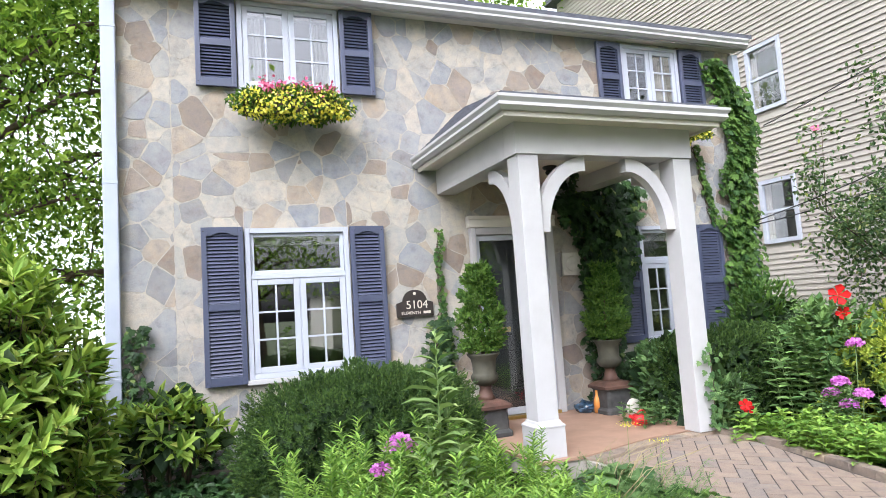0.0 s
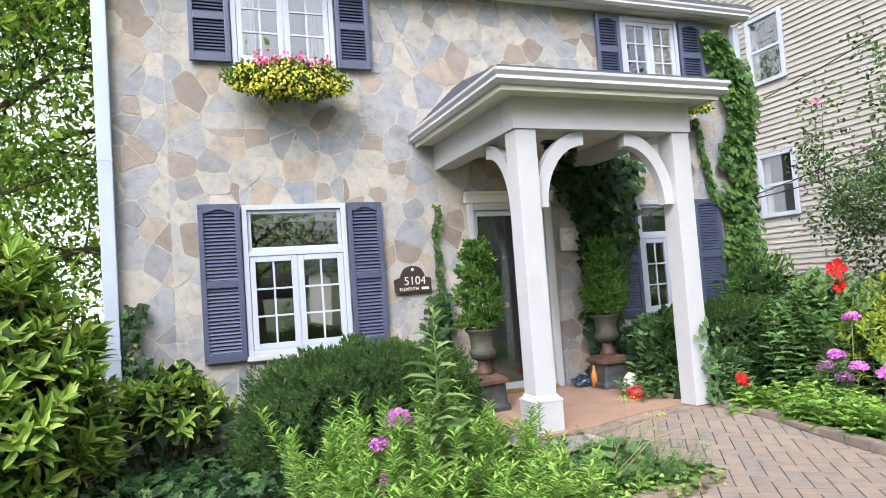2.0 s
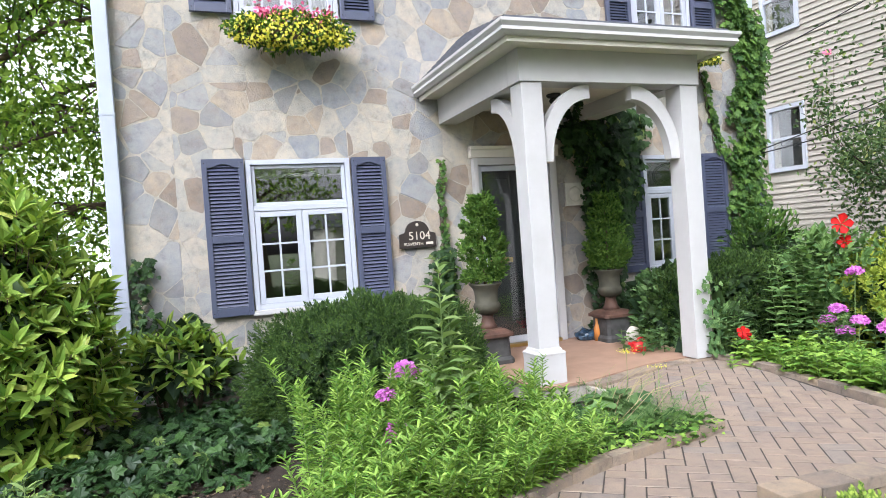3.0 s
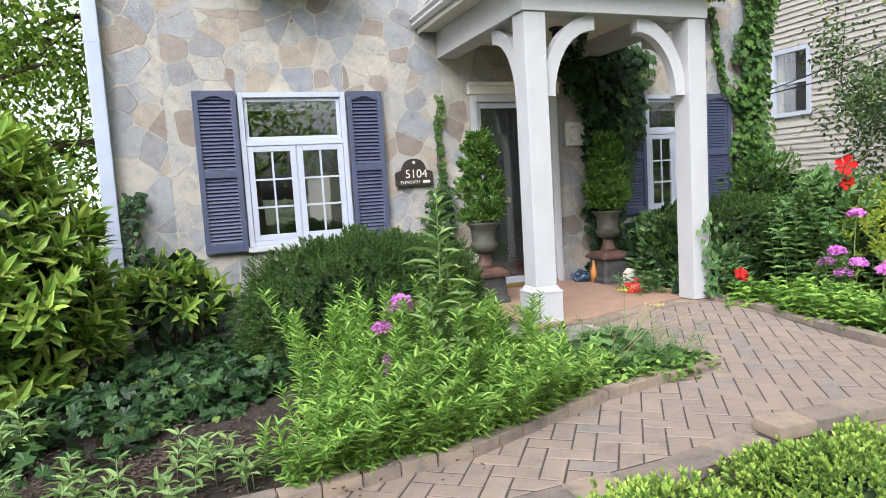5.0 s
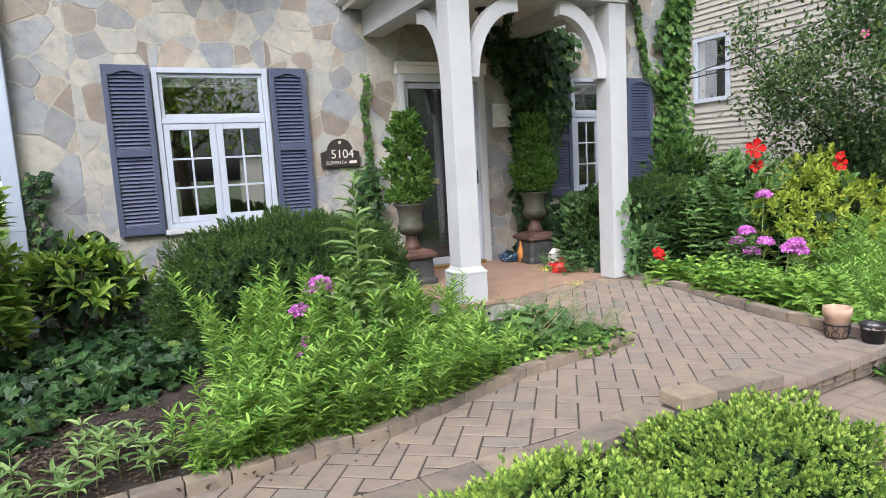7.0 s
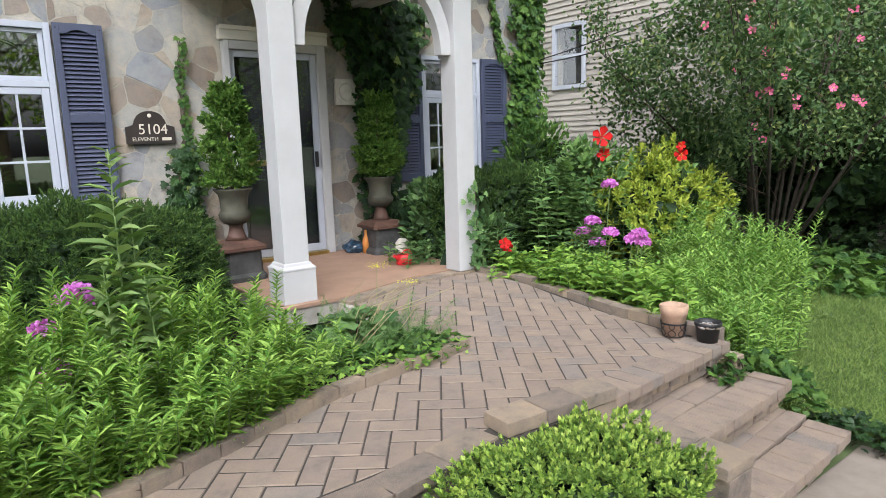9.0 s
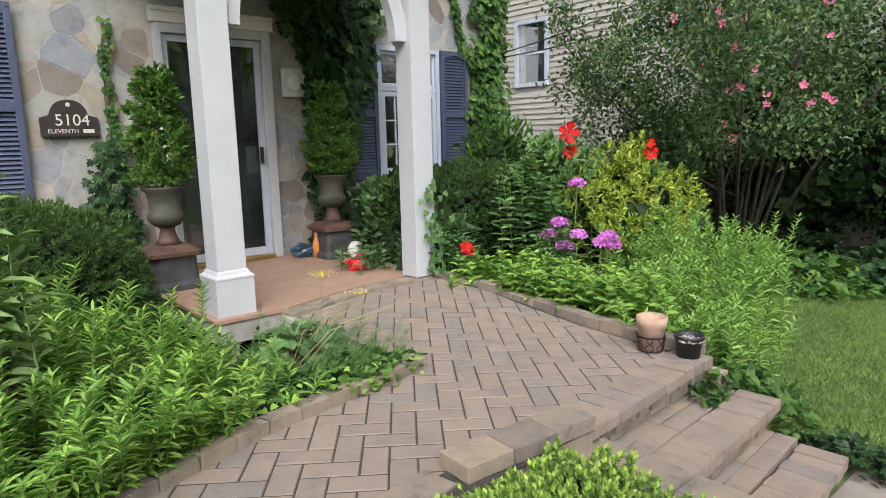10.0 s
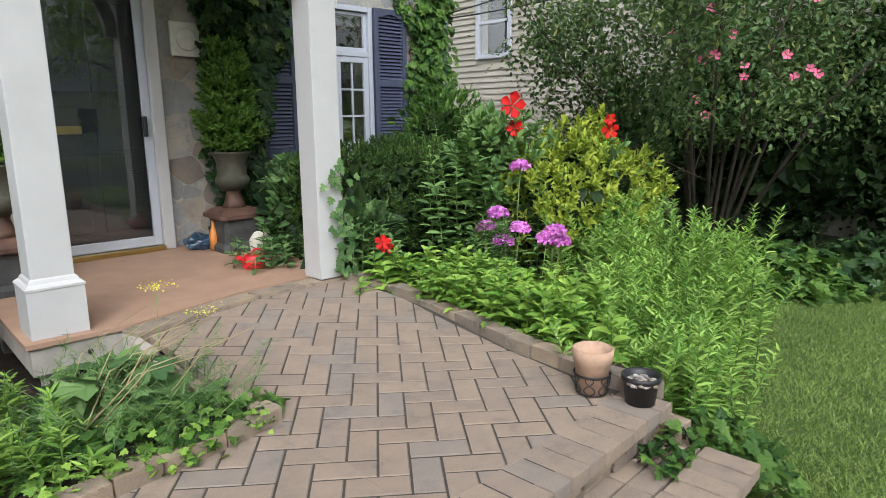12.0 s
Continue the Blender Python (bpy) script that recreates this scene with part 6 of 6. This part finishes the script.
# flowering shrub with many trunks
rs = thing("rose_of_sharon", (9.65, 4.25, 0), "tall many-stemmed flowering shrub with pink blooms", "shrub")
tips = []
twigs = bmesh.new()
for i in range(15):
    a = i * 2.4
    b0 = Vector((9.65 + 0.18 * math.cos(a), 4.25 + 0.18 * math.sin(a), 0))
    bm = bmesh.new()
    r = 0.6 + 2.4 * RNG.random()
    h = 2.4 + 2.3 * RNG.random()
    e = b0 + Vector((math.cos(a) * r, math.sin(a) * r * 0.8, h))
    m = b0.lerp(e, 0.45) + Vector((-0.12 * math.cos(a), -0.12 * math.sin(a), 0.25))
    tube(bm, [b0, m, e], [0.028, 0.018, 0.005], 6)
    part("trunk", bm, M_DARKBARK, rs)
    for j in range(17):
        f = 0.15 + 0.85 * RNG.random()
        q = m.lerp(e, f) if j > 4 else b0.lerp(m, 0.45 + 0.55 * RNG.random())
        d = Vector(RNG.normal(size=3)) * 0.45 + Vector((0, 0, 0.15))
        if (q + d).z < 1.35:
            continue
        tube(twigs, [q, q + d], [0.006, 0.002], 4)
        tips += [q + d, q + d * 0.6]
tagged(part("twig_mass", twigs, M_BARK, rs), kind="stuff")
tips = np.array([tuple(q) for q in tips])
n = 30000
idx = RNG.integers(0, len(tips), n)
p = tips[idx] + RNG.normal(size=(n, 3)) * 0.16
p = p[p[:, 2] > 1.2 + 0.5 * RNG.random(len(p))]
part("crown", leaves("crown", p, unit(len(p)) + np.array((0, 0, -0.3)), unit(len(p)) + np.array((0, 0, 1)), 0.075, 0.042, "diamond"), L_ROSE, rs)
cand = p[(p[:, 0] + 0.9 * p[:, 1] < 12.9) & (p[:, 2] > 1.5)]
for q in cand[RNG.permutation(len(cand))[:34]]:
    big_flower(rs, (q[0] - 0.06, q[1] - 0.06, q[2]), 0.05, (-0.7, -0.6, 0.2 + 0.4 * RNG.random()), P_ROSE)

bush("althea_shrub", (9.1, 5.1, 1.0), (0.75, 0.6, 0.95), 5200, 0.08, L_ROSE, "loose grey-green shrub beside the clapboard house", aspect=0.55, low=-0.9, rough=0.7, scale=2.5, depth=0.7, core=0.6)
# growth that closes the side yard; its shade is put into the leaf colour
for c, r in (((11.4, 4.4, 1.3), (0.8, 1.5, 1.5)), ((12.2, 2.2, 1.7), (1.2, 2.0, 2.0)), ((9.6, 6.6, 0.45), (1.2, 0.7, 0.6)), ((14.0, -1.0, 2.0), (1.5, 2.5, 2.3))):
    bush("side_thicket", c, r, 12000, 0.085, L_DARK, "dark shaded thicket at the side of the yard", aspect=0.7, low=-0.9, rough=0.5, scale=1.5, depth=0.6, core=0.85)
for x, y in ((-6, 9.5), (-4.2, 10.5), (-8.5, 11)):
    bush("far_shrub", (x, y, 1.0), (1.5, 1.0, 1.2), 3500, 0.12, L_TREE, "green shrubs beyond the house corner", aspect=0.5, low=-0.6, rough=0.4, scale=1.5, depth=0.5)

# lawn grass
n = 230000
p = np.column_stack([4.95 + 6.0 * RNG.random(n) ** 1.4, -0.5 + 5.2 * RNG.random(n), np.zeros(n) - 0.005])
keep = (p[:, 1] < 2.3 + (p[:, 0] - 4.95) * 0.28) & ((p[:, 0] > 5.05) | (p[:, 1] > 1.5))
p = p[keep]
n = len(p)
single("lawn_grass", leaves("lawn_grass", p, unit(n) * np.array((0.9, 0.9, 0.1)) + np.array((0, 0, 0.75)), unit(n), 0.028 + 0.028 * RNG.random(n), 0.006, "blade"), L_GRASS, "short mown grass of the lawn", "grass", kind="stuff")

# ---------------------------------------------------------------- paving pieces
paving = thing("pavement_1", (4.0, 3.0, 0.4), "herringbone landing of brown concrete pavers", "paving", kind="structure")


def rise(y):
    f = min(1.0, max(0.0, (y - 2.9) / 1.7))
    return 0.50 + 0.075 * f * f * (3 - 2 * f)


bm = bmesh.new()
grid = np.linspace(2.1, 4.7, 20)
v0 = [[bm.verts.new((x, y, rise(y) - 0.0038)) for x in (3.42, 4.70 + 0.12 * (y > 3))] for y in grid]
for a, b in zip(v0, v0[1:]):
    bm.faces.new((a[0], a[1], b[1], b[0]))
v0 = [[bm.verts.new((x, y, 0.4962)) for x in (-0.8, 3.42)] for y in (2.0, 3.1)]
bm.faces.new((v0[0][0], v0[0][1], v0[1][1], v0[1][0]))
part("joint_bed", bm, M_JOINT, paving)
for k in range(6):
    for z in (0.0, 0.165, 0.33):
        block(paving, "side_block", 3.36, 3.12 + 0.22 * k, 3.42, 3.335 + 0.22 * k, z, z + 0.16)
LAND_A = [(3.46, 2.21), (4.62, 2.24), (4.82, 3.9), (4.80, 4.52), (4.15, 4.49), (3.40, 4.28)]
LAND_B = [(-0.8, 2.13), (2.81, 2.16), (3.46, 2.21), (3.52, 3.08), (2.0, 3.0), (-0.8, 2.6)]


def edges(poly):
    out = []
    for p, q in zip(poly, poly[1:] + poly[:1]):
        ex, ey = q[0] - p[0], q[1] - p[1]
        l = math.hypot(ex, ey)
        out.append((ey / l, -ex / l, (ey * p[0] - ex * p[1]) / l))
    return out


bw, bl = 0.1095, 0.219
ca, sa = math.cos(HERR), math.sin(HERR)
for i in range(-45, 46):
    for j in range(-30, 31):
        # herringbone cell: one brick along u and one along v
        for kind in (0, 1):
            u, v = (i + j * 2) * bw, (j * 2 - i) * bw
            if kind == 0:
                rect = [(u, v), (u + bl, v), (u + bl, v + bw), (u, v + bw)]
            else:
                rect = [(u + bw, v + bw), (u + bl, v + bw), (u + bl, v + bw + bl), (u + bw, v + bw + bl)]
            poly = [(3.637 + ca * a - sa * b, 2.657 + sa * a + ca * b) for a, b in rect]
            mx, my = sum(p[0] for p in poly) / 4, sum(p[1] for p in poly) / 4
            if not (-1 < mx < 5 and 1.9 < my < 4.8):
                continue
            if mx < 3.40 and bed_line(mx) + 0.16 < my < 3.2:
                continue
            for land in (LAND_A, LAND_B):
                q = poly
                for a, b, c in edges(land):
                    q = polygon_clip(q, a, b, c)
                    if len(q) < 3:
                        break
                if len(q) < 3 or area(q) < 0.0012:
                    continue
                q = shrink(q, 0.0042)
                if len(q) < 3:
                    continue
                bm = bmesh.new()
                t0 = random.uniform(-0.0015, 0.0015)
                inner = shrink(q, 0.004) or q
                hi = [bm.verts.new((x, y, rise(y) + t0 - 0.003)) for x, y in q]
                lo = [bm.verts.new((x, y, rise(y) - 0.05)) for x, y in q]
                if len(inner) == len(q):
                    top = [bm.verts.new((x, y, rise(y) + t0)) for x, y in inner]
                    bm.faces.new(top)
                    k = min(range(len(q)), key=lambda o: sum((hi[z].co - top[(z + o) % len(q)].co).length for z in range(len(q))))
                    for z in range(len(q)):
                        bm.faces.new((hi[z], hi[(z + 1) % len(q)], top[(z + 1 + k) % len(q)], top[(z + k) % len(q)]))
                else:
                    bm.faces.new(hi)
                for z in range(len(q)):
                    bm.faces.new((lo[z], lo[(z + 1) % len(q)], hi[(z + 1) % len(q)], hi[z]))
                bmesh.ops.recalc_face_normals(bm, faces=bm.faces)
                part("paver", bm, M_PAVER, paving)
border = thing("kerb_3", (4.0, 4.4, 0.58), "pale worn block border between paving and deck", "edging", kind="structure")
for a, b in (((3.34, 4.27), (4.13, 4.485)), ((4.14, 4.487), (4.80, 4.51))):
    course(border, a, b, 0.45, 0.592, 0.135, 0.40, "border_block", 0.002, 0.004)
block(border, "border_block", 3.30, 4.02, 3.355, 4.38, 0.02, 0.57, M_GREYWOOD)
edging = thing("kerb_1", (4.7, 3.2, 0.5), "raised concrete block edging beside the landing", "edging", kind="structure")
line = [(4.68, 2.14), (4.66, 2.45), (4.72, 3.0), (4.80, 3.45), (4.84, 3.88)]
for a, b in zip(line, line[1:]):
    course(edging, b, a, 0.42, 0.565, 0.10, 0.22, "edging_block")
course(edging, (4.82, 4.3), (4.84, 3.86), 0.45, 0.60, 0.10, 0.22, "edging_block")
course(edging, (4.72, 4.72), (4.82, 4.31), 0.5, 0.625, 0.10, 0.22, "edging_block")
for z in (0.0, 0.14, 0.28):
    block(edging, "edging_block", 4.70, 2.03, 4.80, 2.25, z, z + 0.136)
edging2 = thing("kerb_2", (2.0, 2.8, 0.5), "low concrete block edging along the front bed", "edging", kind="structure")
line = [(-0.8, 2.45), (0.6, 2.50), (1.5, 2.56), (2.0, 2.74), (2.5, 2.90), (3.0, 2.975), (3.46, 3.05)]
for a, b in zip(line, line[1:]):
    course(edging2, a, b, 0.42, 0.56, 0.085, 0.20, "edging_block", 0.008)
course(edging2, (3.48, 3.05), (3.44, 3.35), 0.42, 0.565, 0.08, 0.22, "edging_block")

# ---------------------------------------------------------------- wall stones
rnd = random.Random(5)
pts = []
sx, sz = 0.215, 0.165
for r in range(int((WTOP - 0.3) / sz) + 2):
    for c in range(int((WX1 - WX0) / sx) + 2):
        if rnd.random() < 0.27:
            continue
        pts.append((WX0 + (c + 0.5 * (r % 2)) * sx + rnd.uniform(-0.15, 0.15), 0.35 + r * sz + rnd.uniform(-0.12, 0.12)))
pts = np.array(pts)
heft = np.array([rnd.uniform(0, 0.017) for _ in pts])
joined = bmesh.new()
made = 0


def stone_mesh(bm, q):
    d = rnd.uniform(0.001, 0.0045)
    tx, tz = rnd.uniform(-0.012, 0.012), rnd.uniform(-0.012, 0.012)
    mx, mz = sum(p[0] for p in q) / len(q), sum(p[1] for p in q) / len(q)
    inner = [(mx + (x - mx) * 0.965, mz + (z - mz) * 0.965) for x, z in q]
    back = [bm.verts.new((x, FRONT + 0.002, z)) for x, z in q]
    rim = [bm.verts.new((x, FRONT - d * 0.92, z)) for x, z in q]
    face = [bm.verts.new((x, FRONT - d - tx * (x - mx) - tz * (z - mz) - rnd.uniform(0, 0.0015), z)) for x, z in inner]
    n = len(q)
    bm.faces.new(face)
    for i in range(n):
        j = (i + 1) % n
        bm.faces.new((back[i], back[j], rim[j], rim[i]))
        bm.faces.new((rim[i], rim[j], face[j], face[i]))


def knock(q):
    """Cut off a sharp corner now and then for a less regular outline."""
    mx, mz = sum(p[0] for p in q) / len(q), sum(p[1] for p in q) / len(q)
    a = rnd.uniform(0, 6.28)
    far = max(math.cos(a) * p[0] + math.sin(a) * p[1] for p in q)
    return polygon_clip(q, math.cos(a), math.sin(a), far - rnd.uniform(0.0, 0.024))


def soften(q):
    """Round the corners of an outline and let its sides waver."""
    out = []
    for a, b in zip(q, q[1:] + q[:1]):
        l = math.hypot(b[0] - a[0], b[1] - a[1])
        k = min(0.25, 0.014 / max(l, 1e-4))
        out += [(a[0] + (b[0] - a[0]) * k, a[1] + (b[1] - a[1]) * k)]
        if l > 0.12:
            w = rnd.uniform(-0.006, 0.006)
            out += [((a[0] + b[0]) / 2 - (b[1] - a[1]) / l * w, (a[1] + b[1]) / 2 + (b[0] - a[0]) / l * w)]
        out += [(b[0] - (b[0] - a[0]) * k, b[1] - (b[1] - a[1]) * k)]
    return out


for i, (px, pz) in enumerate(pts):
    cell = [(px - 0.4, pz - 0.4), (px + 0.4, pz - 0.4), (px + 0.4, pz + 0.4), (px - 0.4, pz + 0.4)]
    d2 = (pts[:, 0] - px) ** 2 + (pts[:, 1] - pz) ** 2
    for k in np.argsort(d2)[1:34]:
        qx, qz = pts[k]
        a, b = qx - px, qz - pz
        cell = polygon_clip(cell, a, b, (qx * qx + qz * qz - px * px - pz * pz - heft[k] + heft[i]) / 2)
        if len(cell) < 3:
            break
    for a, b, c in ((1, 0, WX1 - 0.02), (-1, 0, -WX0 - 0.005), (0, 1, WTOP), (0, -1, -0.3)):
        cell = polygon_clip(cell, a, b, c) if len(cell) > 2 else cell
    # upright seam near the corner pier
    for pieces in ([polygon_clip(cell, 1, 0, 0.225), polygon_clip(cell, -1, 0, -0.225)] if len(cell) > 2 else []):
        todo = [pieces]
        for x0, x1, z0, z1 in OPEN:
            nxt = []
            for q in todo:
                if len(q) < 3:
                    continue
                inside = q
                for a, b, c in ((1, 0, x1), (-1, 0, -x0), (0, 1, z1), (0, -1, -z0)):
                    inside = polygon_clip(inside, a, b, c) if len(inside) > 2 else []
                if len(inside) < 3:
                    nxt.append(q)
                    continue
                nxt.append(polygon_clip(q, 1, 0, x0))
                nxt.append(polygon_clip(q, -1, 0, -x1))
                m = polygon_clip(polygon_clip(q, -1, 0, -x0), 1, 0, x1)
                nxt.append(polygon_clip(m, 0, 1, z0) if len(m) > 2 else [])
                nxt.append(polygon_clip(m, 0, -1, -z1) if len(m) > 2 else [])
            todo = nxt
        for q in todo:
            if len(q) < 3 or area(q) < 0.002:
                continue
            q = shrink(q, rnd.uniform(0.001, 0.007))
            if len(q) < 3:
                continue
            for _ in range(2):
                w = knock(q)
                q = w if len(w) > 2 else q
            q = soften(q)
            mz = sum(p[1] for p in q) / len(q)
            mx = sum(p[0] for p in q) / len(q)
            if made < 300 and 0.8 < mz < 3.7 and mx < 4.3 and area(q) > 0.012:
                bm = bmesh.new()
                stone_mesh(bm, q)
                bmesh.ops.recalc_face_normals(bm, faces=bm.faces)
                part("stone", bm, M_STONE, wall_front)
                made += 1
            else:
                stone_mesh(joined, q)
me = mesh_from("stones", joined)
ob = part("stones", me, M_STONE_REST, wall_front)
tagged(ob, kind="stuff")
